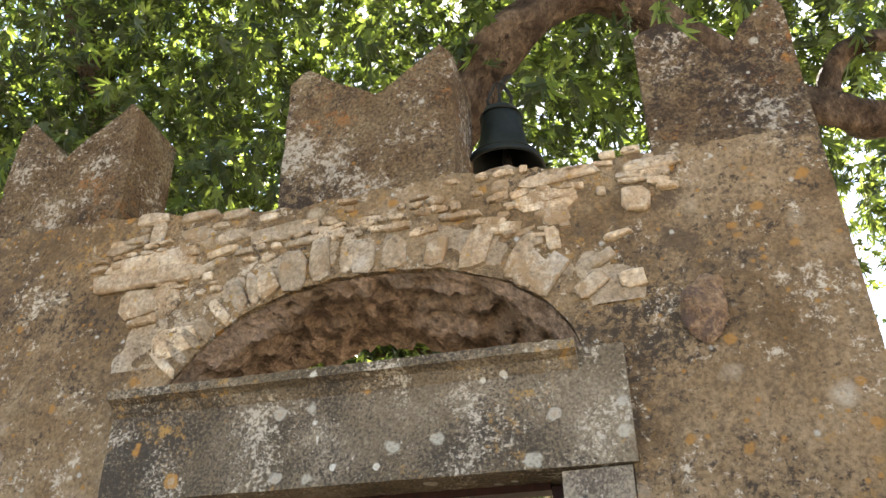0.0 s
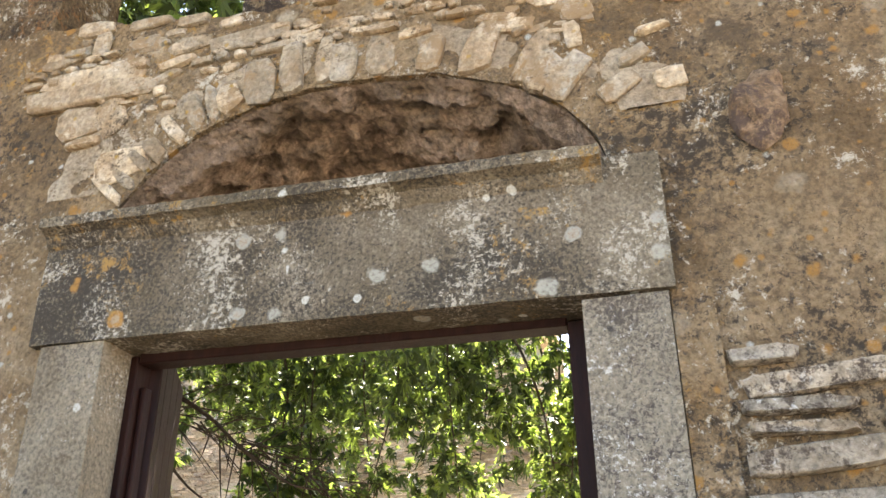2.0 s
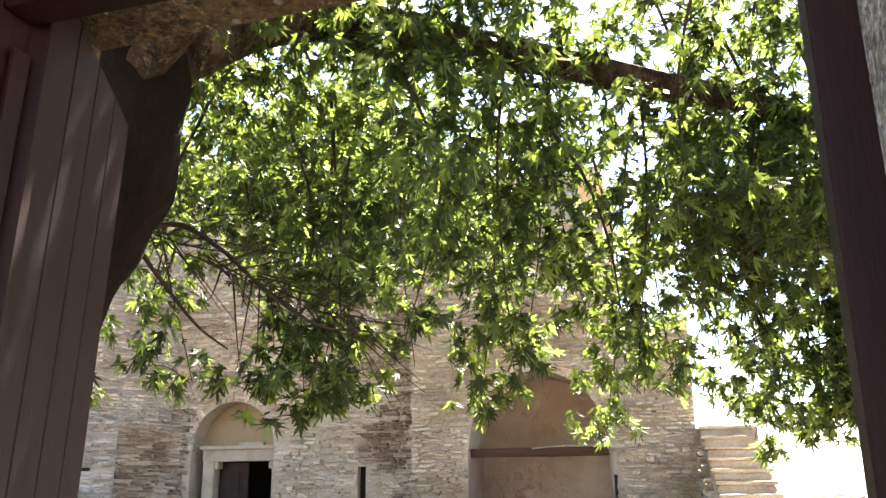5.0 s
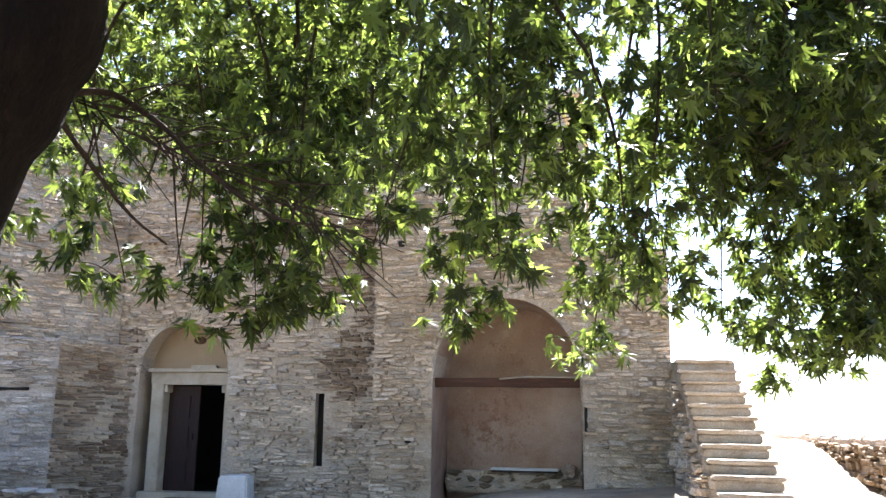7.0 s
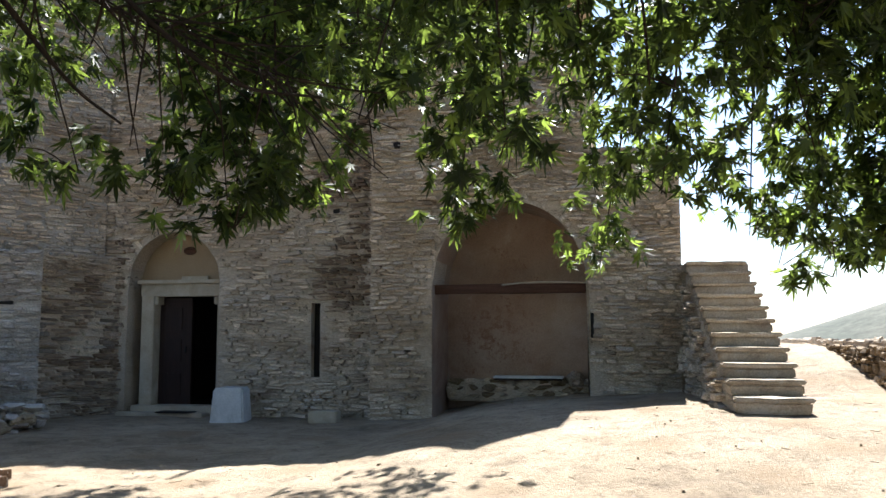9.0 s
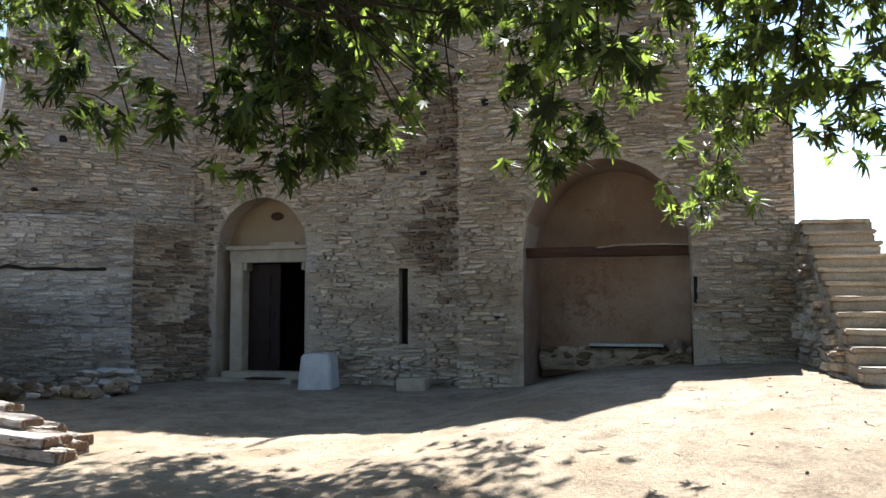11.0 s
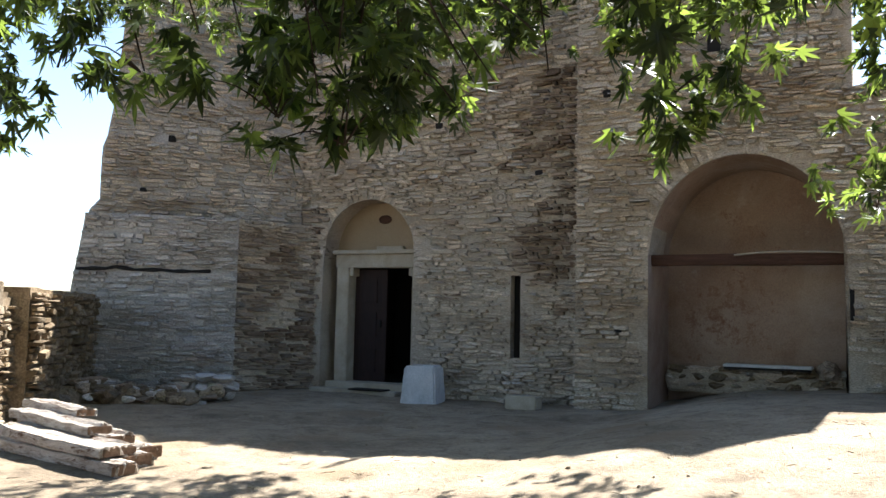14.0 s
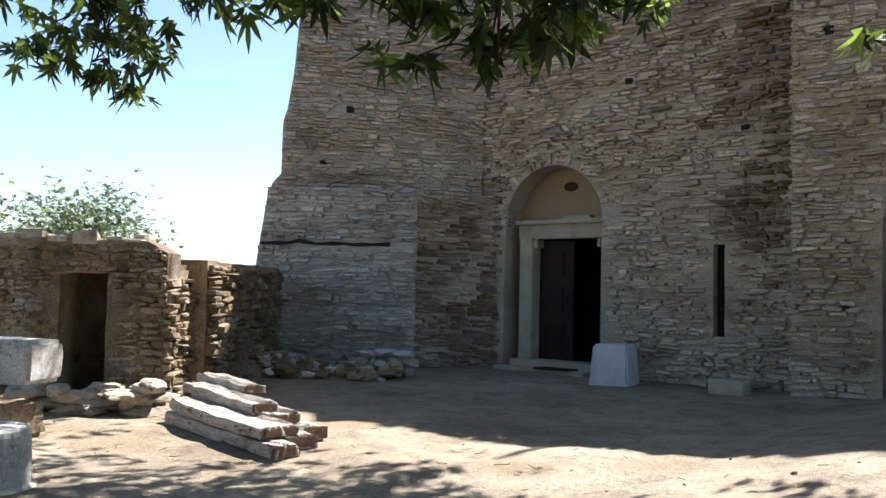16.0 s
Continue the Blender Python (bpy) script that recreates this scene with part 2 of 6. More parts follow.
M_bark = stone_mat("plane_bark", [(0.025, 0.016, 0.01), (0.06, 0.04, 0.026), (0.12, 0.085, 0.058), (0.2, 0.15, 0.105)], 7, 0.05, 1.0, 0.05, contrast=0.6, stretch=(1, 1, 0.6), speckle=[(14, 0.55, 0.62, 3, (0.02, 0.014, 0.01)), (10, 0.62, 0.68, 2, (0.3, 0.24, 0.17))])
# darker bark copy for trunk and burl, with their shade put into the colour
M_trunk_shaded = stone_mat("shaded_trunk_bark", [(0.0066, 0.00495, 0.00385), (0.0121, 0.00825, 0.00605), (0.022, 0.0154, 0.011)], 4, 0.05, 1.0, 0.04, stretch=(1, 1, 0.4))
M_twig = stone_mat("twig_bark", [(0.035, 0.025, 0.018), (0.07, 0.05, 0.035)], 8, 0.05, 0.6, 0.01)
# near-black colour that paints the shade of the room and wall openings
M_dark = blank("painted_unlit_dark", 1.0)[0]
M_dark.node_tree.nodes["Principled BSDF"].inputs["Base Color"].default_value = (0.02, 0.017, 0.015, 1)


def ground_mat():
    m, nt, b = blank("dry_earth", 0.97)
    vec, _ = place(nt)
    broad = noise_tex(nt, vec, 0.55, 6, 0.65, 0.3)
    col = ramp(nt, broad, [(0.3, (0.21, 0.17, 0.123)), (0.5, (0.31, 0.26, 0.193)), (0.7, (0.395, 0.343, 0.267))])
    fine = noise_tex(nt, vec, 28, 6, 0.75)
    col = mix(nt, 1.0, col, ramp(nt, fine, [(0.3, (0.6, 0.58, 0.55)), (0.65, (1.12, 1.1, 1.06))]), "MULTIPLY")
    col = mix(nt, 1.0, col, ramp(nt, noise_tex(nt, vec, 3.2, 7, 0.7, 0.5), [(0.32, (0.62, 0.58, 0.54)), (0.5, (1.0, 0.97, 0.93)), (0.68, (1.16, 1.12, 1.06))]), "MULTIPLY")
    col = mix(nt, blotch(nt, vec, 1.4, 0.2, 0.6, 0.4, 6.0), col, (0.23, 0.165, 0.1))
    col = mix(nt, crust(nt, vec, 55, 2.0, 0.6, 0.66), col, (0.12, 0.085, 0.055))
    col = mix(nt, blotch(nt, vec, 9, 0.06, 0.14, 0.3), col, (0.3, 0.27, 0.23))
    nt.links.new(col, b.inputs["Base Color"])
    bump(nt, b, calc(nt, "ADD", noise_tex(nt, vec, 7, 8, 0.7), fine), 0.7, 0.03)
    return m


def leaf_mat(name, top, under, glow):
    m, nt, b = blank(name, 0.5)
    vec, island = place(nt)
    info = nt.nodes.new("ShaderNodeObjectInfo")
    tone = calc(nt, "FRACT", calc(nt, "ADD", island, info.outputs["Random"]))
    col = ramp(nt, tone, [(0.0, top), (0.6, under), (1.0, tuple(1.35 * c for c in under))])
    nt.links.new(col, b.inputs["Base Color"])
    b.inputs["Specular IOR Level"].default_value = 0.35
    tr = nt.nodes.new("ShaderNodeBsdfTranslucent")
    nt.links.new(ramp(nt, tone, [(0.0, tuple(0.15 * c for c in glow)), (0.5, tuple(0.32 * c for c in glow)), (0.78, tuple(0.85 * c for c in glow)), (1.0, tuple(1.5 * c for c in glow))]), tr.inputs["Color"])
    mx = nt.nodes.new("ShaderNodeMixShader")
    mx.inputs[0].default_value = 0.42
    nt.links.new(b.outputs[0], mx.inputs[1])
    nt.links.new(tr.outputs[0], mx.inputs[2])
    nt.links.new(mx.outputs[0], nt.nodes["Material Output"].inputs["Surface"])
    return m


M_ground = ground_mat()
M_leaf = leaf_mat("plane_leaf", (0.017, 0.031, 0.012), (0.037, 0.06, 0.021), (0.28, 0.385, 0.06))
M_olive = leaf_mat("olive_leaf", (0.07, 0.1, 0.045), (0.12, 0.15, 0.07), (0.2, 0.26, 0.08))
M_hill = stone_mat("scrub_hill", [(0.07, 0.078, 0.06), (0.12, 0.12, 0.095), (0.18, 0.17, 0.14)], 0.02, 0.0, 0.2, 0.5, grain=0.25)


# ---- mesh tools ----
def raw(name, verts, faces, material, parent=None, label="", smooth=False, mats=None, face_mats=None):
    me = bpy.data.meshes.new(name)
    me.from_pydata([tuple(v) for v in verts], [], faces)
    for mt in (mats or [material]):
        me.materials.append(mt)
    if face_mats is not None:
        me.polygons.foreach_set("material_index", face_mats)
    if smooth:
        me.polygons.foreach_set("use_smooth", [True] * len(me.polygons))
    me.update()
    ob = new(name, me)
    ob.parent = parent
    if label:
        ob["label"] = label
    return ob


def part(name, bm, material, parent=None, label="", smooth=False):
    """Links a bmesh as one mesh object under a thing or a part."""
    bmesh.ops.recalc_face_normals(bm, faces=bm.faces)
    me = bpy.data.meshes.new(name)
    bm.to_mesh(me)
    bm.free()
    me.materials.append(material)
    if smooth:
        me.polygons.foreach_set("use_smooth", [True] * len(me.polygons))
    ob = new(name, me)
    ob.parent = parent
    if label:
        ob["label"] = label
    return ob


def thing(name, at, label, category, group="", kind=""):
    ob = new(name)
    ob.location = at
    ob.empty_display_size = 0.1
    return tagged(ob, label, category, group, kind)


def child(ob, parent):
    """Parents ob in world coordinates to a thing that stands elsewhere."""
    ob.parent = parent
    ob.matrix_parent_inverse = Matrix.Translation(parent.location).inverted()
    return ob


def rough_box(size, seed=0, cuts=3, jitter=0.01, bevel=0.02):
    """A bevelled, uneven block, centred in x and y, standing on z = 0."""
    bm = bmesh.new()
    bmesh.ops.create_cube(bm, size=1.0)
    bmesh.ops.scale(bm, vec=size, verts=bm.verts)
    bmesh.ops.bevel(bm, geom=bm.edges[:], offset=bevel, segments=2, affect="EDGES")
    if cuts:
        long = [e for e in bm.edges if e.calc_length() > 0.12]
        bmesh.ops.subdivide_edges(bm, edges=long, cuts=cuts, use_grid_fill=True)
    off = Vector((seed * 3.1, seed * 1.7, seed * 0.9))
    for v in bm.verts:
        v.co += noise.noise_vector(v.co * 5 + off) * jitter + noise.noise_vector(v.co * 16 + off) * jitter * 0.5
        v.co.z += size[2] / 2
    return bm


def boulder(size, seed=0):
    """A broken fieldstone with flat chips and rounded edges, standing on z = 0."""
    bm = bmesh.new()
    bmesh.ops.create_icosphere(bm, subdivisions=3, radius=1.0)
    r = random.Random(seed * 7 + 1)
    cuts = [(Vector((r.gauss(0, 1), r.gauss(0, 1), r.gauss(0, 0.7))).normalized(), r.uniform(0.62, 0.9)) for _ in range(11)]
    off = Vector((seed * 2.3, seed * 1.1, 4.0))
    for q in bm.verts:
        p = q.co.normalized()
        p = p * (abs(p.x) ** 4 + abs(p.y) ** 4 + abs(p.z) ** 4) ** -0.25
        for nrm, d in cuts:
            over = p.dot(nrm) - d
            if over > 0:
                p -= nrm * over
        p *= 1 + 0.14 * noise.noise(p * 1.7 + off) + 0.09 * noise.noise(p * 4 + off) + 0.05 * noise.noise(p * 10 + off)
        q.co = Vector((p.x * size[0] * 0.5, p.y * size[1] * 0.5, (p.z + 1) * size[2] * 0.5))
    return bm


def tube(points, radii, sides=8, wobble=0.0, seed=0):
    """A tapered tube along points, with a frame carried along so that it does not twist."""
    pts = [Vector(p) for p in points]
    verts, faces, a = [], [], None
    for i, p in enumerate(pts):
        d = (pts[min(i + 1, len(pts) - 1)] - pts[max(i - 1, 0)]).normalized()
        a = d.orthogonal() if a is None else a - d * a.dot(d)
        a.normalize()
        b = d.cross(a)
        for k in range(sides):
            t = 2 * math.pi * k / sides
            q = a * math.cos(t) + b * math.sin(t)
            r = radii[i] * (1 + wobble * noise.noise(p * 2.5 + q * 1.3 + Vector((seed, 0, 0))))
            verts.append(p + q * r)
    for i in range(len(pts) - 1):
        for k in range(sides):
            a0, b0 = i * sides + k, i * sides + (k + 1) % sides
            faces.append((a0, b0, b0 + sides, a0 + sides))
    faces.append(tuple(range(sides))[::-1])
    faces.append(tuple(range((len(pts) - 1) * sides, len(pts) * sides)))
    return verts, faces


def smooth_line(points, n):
    """Catmull-Rom through points, n steps for each span."""
    p = [Vector(q) for q in points]
    p = [2 * p[0] - p[1], *p, 2 * p[-1] - p[-2]]
    out = []
    for i in range(1, len(p) - 2):
        for k in range(n):
            t = k / n
            a, b, c, d = p[i - 1 : i + 3]
            out.append(0.5 * (2 * b + (c - a) * t + (2 * a - 5 * b + 4 * c - d) * t * t + (3 * b - a - 3 * c + d) * t ** 3))
    return out + [p[-2]]


def slab(fm, u0, u1, nu, low, high, nw, v0, v1, relief=0.012, back=True):
    """Verts and faces of a wall piece between two heights (numbers or functions of u), mapped by fm(u, v, w); its front is uneven."""
    low_f = low if callable(low) else (lambda u: low)
    high_f = high if callable(high) else (lambda u: high)
    verts, faces = [], []
    for side in (0, 1):
        for i in range(nu + 1):
            u = u0 + (u1 - u0) * i / nu
            for j in range(nw + 1):
                w = low_f(u) + (high_f(u) - low_f(u)) * j / nw
                q = Vector((u, 0, w))
                d = relief * (noise.noise(q * 2.3) + 0.6 * noise.noise(q * 7) + 0.35 * noise.noise(q * 19)) if side == 0 else 0
                verts.append(fm(u, (v0 + d) if side == 0 else v1, w))
    n1 = (nu + 1) * (nw + 1)
    at = lambda s, i, j: s * n1 + i * (nw + 1) + j
    for i in range(nu):
        for j in range(nw):
            faces.append((at(0, i, j), at(0, i + 1, j), at(0, i + 1, j + 1), at(0, i, j + 1)))
            if back:
                faces.append((at(1, i, j), at(1, i, j + 1), at(1, i + 1, j + 1), at(1, i + 1, j)))
        faces.append((at(0, i, nw), at(0, i + 1, nw), at(1, i + 1, nw), at(1, i, nw)))
        faces.append((at(0, i, 0), at(1, i, 0), at(1, i + 1, 0), at(0, i + 1, 0)))
    for j in range(nw):
        faces.append((at(0, 0, j), at(0, 0, j + 1), at(1, 0, j + 1), at(1, 0, j)))
        faces.append((at(0, nu, j), at(1, nu, j), at(1, nu, j + 1), at(0, nu, j + 1)))
    return verts, faces


def joined(pieces):
    verts, faces = [], []
    for v, f in pieces:
        k = len(verts)
        verts += v
        faces += [tuple(i + k for i in q) for q in f]
    return verts, faces


def stone_shape(r, sides=8):
    """A flat-backed stone in a unit box: x and z from -0.5 to 0.5, its face towards -y."""
    if sides == 8:
        c = [r.uniform(0.05, 0.3) for _ in range(8)]
        ring = [(0.5, -0.5 + c[0]), (0.5, 0.5 - c[1]), (0.5 - c[2], 0.5), (-0.5 + c[3], 0.5), (-0.5, 0.5 - c[4]), (-0.5, -0.5 + c[5]), (-0.5 + c[6], -0.5), (0.5 - c[7], -0.5)]
    else:
        c = [r.uniform(0.04, 0.3) for _ in range(4)]
        ring = [(0.5, -0.5 + c[0]), (0.5 - c[1] * 0.6, 0.5), (-0.5 + c[2] * 0.3, 0.5), (-0.5, 0.5 - c[2]), (-0.5 + c[3] * 0.5, -0.5), (0.5 - c[0] * 0.4, -0.5)]
    ring = [(x * r.uniform(0.9, 1.0), z * r.uniform(0.88, 1.0)) for x, z in ring]
    verts = [(x, 0.4, z) for x, z in ring]
    verts += [(x, -0.45 + r.uniform(-0.12, 0.12), z) for x, z in ring]
    verts += [(x * 0.9 + r.uniform(-0.02, 0.02), -0.85 + r.uniform(-0.3, 0.15), z * 0.86) for x, z in ring]
    faces = []
    for lv in (0, 1):
        for k in range(sides):
            a, b = lv * sides + k, lv * sides + (k + 1) % sides
            faces.append((a, b, b + sides, a + sides))
    faces.append(tuple(range(2 * sides, 3 * sides)))
    return verts, faces


SHAPES = [stone_shape(rng, 8) for _ in range(10)]
SHAPES_LOW = [stone_shape(rng, 6) for _ in range(14)]


def ragged_shape(r, n=9):
    """A broken stone with an uneven outline and a face worn at the rim."""
    ring = []
    for k in range(n):
        t = 2 * math.pi * (k + r.uniform(-0.25, 0.25)) / n
        c, s = math.cos(t), math.sin(t)
        q = (abs(c) ** 6 + abs(s) ** 6) ** (-1 / 6) * r.uniform(0.84, 1.0) * 0.5
        ring.append((c * q, s * q))
    shear, taper = r.uniform(-0.12, 0.12), r.uniform(-0.3, 0.3)
    ring = [((x + shear * z), z * (1 + taper * x)) for x, z in ring]
    tip, dip = r.uniform(-0.3, 0.3), r.uniform(-0.3, 0.3)
    verts = [(x * 1.04, 0.5, z * 1.04) for x, z in ring]
    verts += [(x, -0.3 + tip * x + dip * z, z) for x, z in ring]
    verts += [(x * r.uniform(0.74, 0.9), -0.68 + tip * x + dip * z + r.uniform(-0.2, 0.15), z * r.uniform(0.66, 0.86)) for x, z in ring]
    verts.append((r.uniform(-0.1, 0.1), -0.85, r.uniform(-0.1, 0.1)))
    faces = [(lv * n + k, lv * n + (k + 1) % n, (lv + 1) * n + (k + 1) % n, (lv + 1) * n + k) for lv in (0, 1) for k in range(n)]
    return verts, faces + [(2 * n + k, 2 * n + (k + 1) % n, 3 * n) for k in range(n)]


N_FLAT = len(SHAPES)
SHAPES += [ragged_shape(rng) for _ in range(16)]
STONE_MESH = {}


def stone_mesh(kind, material):
    key = (kind, material.name)
    if key not in STONE_MESH:
        me = bpy.data.meshes.new("stone")
        v, f = SHAPES[kind]
        me.from_pydata(v, [], f)
        me.materials.append(material)
        STONE_MESH[key] = me
    return STONE_MESH[key]


def courses(r, u0, u1, w0, w1, keep, hs=(0.024, 0.082), ls=(0.08, 0.5), gap=0.003):
    """Uneven rubble courses over a rectangle: (u, w, length, height, tilt) of the stones that keep() lets stand."""
    out, w = [], w0
    while w < w1:
        h = r.uniform(*hs)
        u = u0 + r.uniform(-0.2, 0)
        while u < u1:
            n = r.uniform(*ls) * (0.75 if h < 0.07 else 1)
            a, b = max(u, u0), min(u + n, u1)
            if b - a > 0.05 and w + h <= w1 + 0.02:
                wave = 0.035 * noise.noise(Vector((u * 0.9, w * 2.0, 4.0))) if w0 + 0.1 < w < w1 - 0.15 else 0
                split = h > 0.07 and r.random() < 0.45
                for part_h, part_w in (((h * 0.52, w + h * 0.26), (h * 0.44, w + h * 0.77)) if split else ((h, w + h / 2),)):
                    if r.random() < 0.1:
                        continue
                    c = (a + b) / 2 + (r.uniform(-0.03, 0.03) if split else 0)
                    if keep(c, part_w, b - a, part_h):
                        out.append((c, part_w + wave + r.uniform(-0.006, 0.006), (b - a) * r.uniform(0.86, 1.0) - gap, part_h * r.uniform(0.62, 1.12) - gap * 0.6, r.gauss(0, 3.6)))
            u += n
        w += h
    return out


def lay(fm, stones, depth, r, low=True):
    """Verts and faces of joined stones on a wall mapped by fm(u, v, w); v < 0 stands proud."""
    verts, faces = [], []
    for u, w, n, h, tilt in stones:
        sv, sf = r.choice(SHAPES_LOW if low else SHAPES[:N_FLAT])
        k, d, c, s = len(verts), depth * (r.uniform(0.35, 1.2) if r.random() < 0.86 else r.uniform(1.2, 1.9)), math.cos(radians(tilt)), math.sin(radians(tilt))
        for x, y, z in sv:
            a, b = x * n, z * h
            verts.append(fm(u + a * c - b * s, y * d, w + a * s + b * c))
        faces += [tuple(i + k for i in q) for q in sf]
    return verts, faces


def lay_parts(wall, fm_matrix, stones, depth, r, material, ragged=False):
    """The same stones as objects of their own, children of the wall."""
    for u, w, n, h, tilt in stones:
        ob = new("stone", stone_mesh(r.randrange(N_FLAT // 2, len(SHAPES)) if ragged else r.randrange(N_FLAT), material))
        ob.parent = wall
        ob.matrix_basis = fm_matrix @ Matrix.LocRotScale((u, 0, w), Euler((0, -radians(tilt), 0)), (n, depth * r.uniform(0.5, 1.3), h))


def split(stones, zone, limit=300):
    """The stones of a stretch that become pieces of their own, and the rest."""
    mine = [s for s in stones if zone(s)][:limit]
    have = set(mine)
    return mine, [s for s in stones if s not in have]


def lerp_table(table, x):
    if x <= table[0][0]:
        return table[0][1]
    for (a, p), (b, q) in zip(table, table[1:]):
        if x <= b:
            return p + (q - p) * (x - a) / (b - a)
    return table[-1][1]


def step01(x):
    x = min(1.0, max(0.0, x))
    return x * x * (3 - 2 * x)


# ---- ground and distance ----
RISE = [(-9, -0.05), (-6, -0.06), (-4, 0.03), (-2.6, 0.32), (-0.2, 0.5), (1.0, 0.5), (3.0, 0.55)]


def ground_z(x, y):
    z = -0.1 * step01((y - 2.2) / 1.5)
    z += (lerp_table(RISE, x) + 0.1) * step01((y - 7.5) / 6.0)
    z += 0.62 * step01((x - 0.6) / 1.6) * step01((y - 14.2) / 6.5)
    far = math.hypot(x + 3, y - 8)
    z -= 6.0 * step01((far - 26) / 60)
    return z + 0.035 * noise.noise(Vector((x * 0.8, y * 0.8, 0))) * step01((y - 3) / 2)


def axis(lo, hi, fine, far):
    out = [lo + i * fine for i in range(int((hi - lo) / fine) + 1)]
    d, a, b = fine * 2, out[-1], out[0]
    while a < far:
        a += d
        b -= d
        out = [b, *out, a]
        d *= 1.45
    return out


gx, gy = axis(-15, 6, 0.15, 3500), axis(-3, 20, 0.15, 3500)
gv = [(x, y, ground_z(x, y) + (0.02 * noise.noise(Vector((x * 3, y * 3, 5))) if -15 < x < 6 and -3 < y < 20 else 0)) for x in gx for y in gy]
ny = len(gy)
gf = [(i * ny + j, (i + 1) * ny + j, (i + 1) * ny + j + 1, i * ny + j + 1) for i in range(len(gx) - 1) for j in range(ny - 1)]
tagged(raw("ground", gv, gf, M_ground, smooth=True), "dry sandy courtyard earth with straw and pebbles", "ground", kind="structure")

hv, hf, hn = [], [], 60
for i in range(hn + 1):
    x = 40 + 560 * i / hn
    top = lerp_table([(40, -4), (65, 2), (85, 8), (112, 19), (170, 40), (300, 75), (450, 60), (600, 20)], x)
    for j in range(9):
        t = j / 8
        y = 330 + 260 * t
        z = -8 + (top + 8) * math.sin(math.pi * min(1, 0.5 * t / 0.35 if t < 0.35 else 0.5 + 0.5 * (t - 0.35) / 0.65))
        hv.append((x * (y / 400), y, z + 1.2 * noise.noise(Vector((x * 0.04, y * 0.04, 2)))))
for i in range(hn):
    for j in range(8):
        hf.append((i * 9 + j, (i + 1) * 9 + j, (i + 1) * 9 + j + 1, i * 9 + j + 1))
tagged(raw("backdrop_hill", hv, hf, M_hill, smooth=True), "distant hazy scrub-covered hillside", "hill", kind="structure")

# ---- gate wall ----
GATE = Matrix.Translation((-0.95, 2.85, 2.4)) @ Matrix.Rotation(radians(-3.8), 4, "Z") @ Matrix.Rotation(radians(-3.0), 4, "X") @ Matrix.Translation((0, 0, -2.4))
gate = lambda u, v, w: GATE @ Vector((u, v, w))
THICK = 0.55
ARCH = [(-0.815, 2.77), (-0.78, 2.83), (-0.677, 2.95), (-0.519, 3.075), (-0.326, 3.15), (-0.084, 3.186), (0.154, 3.178), (0.383, 3.142), (0.6, 3.055), (0.741, 2.945), (0.82, 2.83), (0.85, 2.735)]
arch = lambda u: lerp_table(ARCH, u) + 0.012 * noise.noise(Vector((u * 14, 3, 0)))
edge = lambda u: 0.03 * noise.noise(Vector((u * 9, 0, 0))) + 0.02 * noise.noise(Vector((u * 25, 4, 0)))
base_top = lambda u: lerp_table([(-5, 3.6), (-1.95, 3.72), (-1.2, 3.69), (-0.4, 3.57), (0.4, 3.585), (0.63, 3.575), (0.85, 3.51), (1.2, 3.53), (1.8, 3.5)], u) + edge(u)
gate_pieces = [
    slab(gate, -4.6, -1.95, 40, -0.4, base_top, 60, 0, THICK),
    slab(gate, -1.95, -0.947, 24, -0.4, base_top, 80, 0, THICK),
    slab(gate, -0.947, -0.815, 6, 2.762, base_top, 24, 0, THICK),
    slab(gate, -0.815, 0.85, 60, arch, base_top, 22, 0, THICK, relief=0.015),
    slab(gate, 0.85, 0.967, 5, 2.73, base_top, 24, 0, THICK),
    slab(gate, 0.967, 1.78, 24, -0.4, base_top, 90, 0, THICK),
    slab(gate, -0.985, -0.84, 3, -0.4, 2.5, 12, 0.21, THICK),
    slab(gate, 0.86, 0.99, 3, -0.4, 2.5, 12, 0.21, THICK),
    slab(gate, -0.985, 0.99, 8, 2.5, 2.72, 4, 0.21, THICK),
]
v, f = joined(gate_pieces)
wall_gate = tagged(raw("wall_gate", v, f, M_render, smooth=False), "lichen-stained rendered stone gate wall", "wall", kind="structure")

# rough lining of the arch
def soffit():
    verts, faces, n, m = [], [], 90, 22
    for i in range(n + 1):
        u = -0.81 + 1.655 * i / n
        for j in range(m + 1):
            vv = 0.01 + (THICK - 0.03) * j / m
            q = Vector((u * 5, vv * 5, 1))
            lump = 0.06 * noise.noise(q) + 0.05 * noise.noise(q * 2.7) + 0.03 * noise.noise(q * 6) + (0.02 + 0.1 * step01((u - 0.05) / 0.2)) * vv / THICK
            w = lerp_table(ARCH, u) - 0.006 - (0.035 + lump) * min(1, vv / 0.08)
            verts.append(gate(u * (1 - 0.05 * vv), vv, max(w, 2.74)))
    for i in range(n):
        for j in range(m):
            faces.append((i * (m + 1) + j, i * (m + 1) + j + 1, (i + 1) * (m + 1) + j + 1, (i + 1) * (m + 1) + j))
    return raw("arch_lining", verts, faces, M_soffit, wall_gate, "rough brown stone underside of the relieving arch")


soffit()


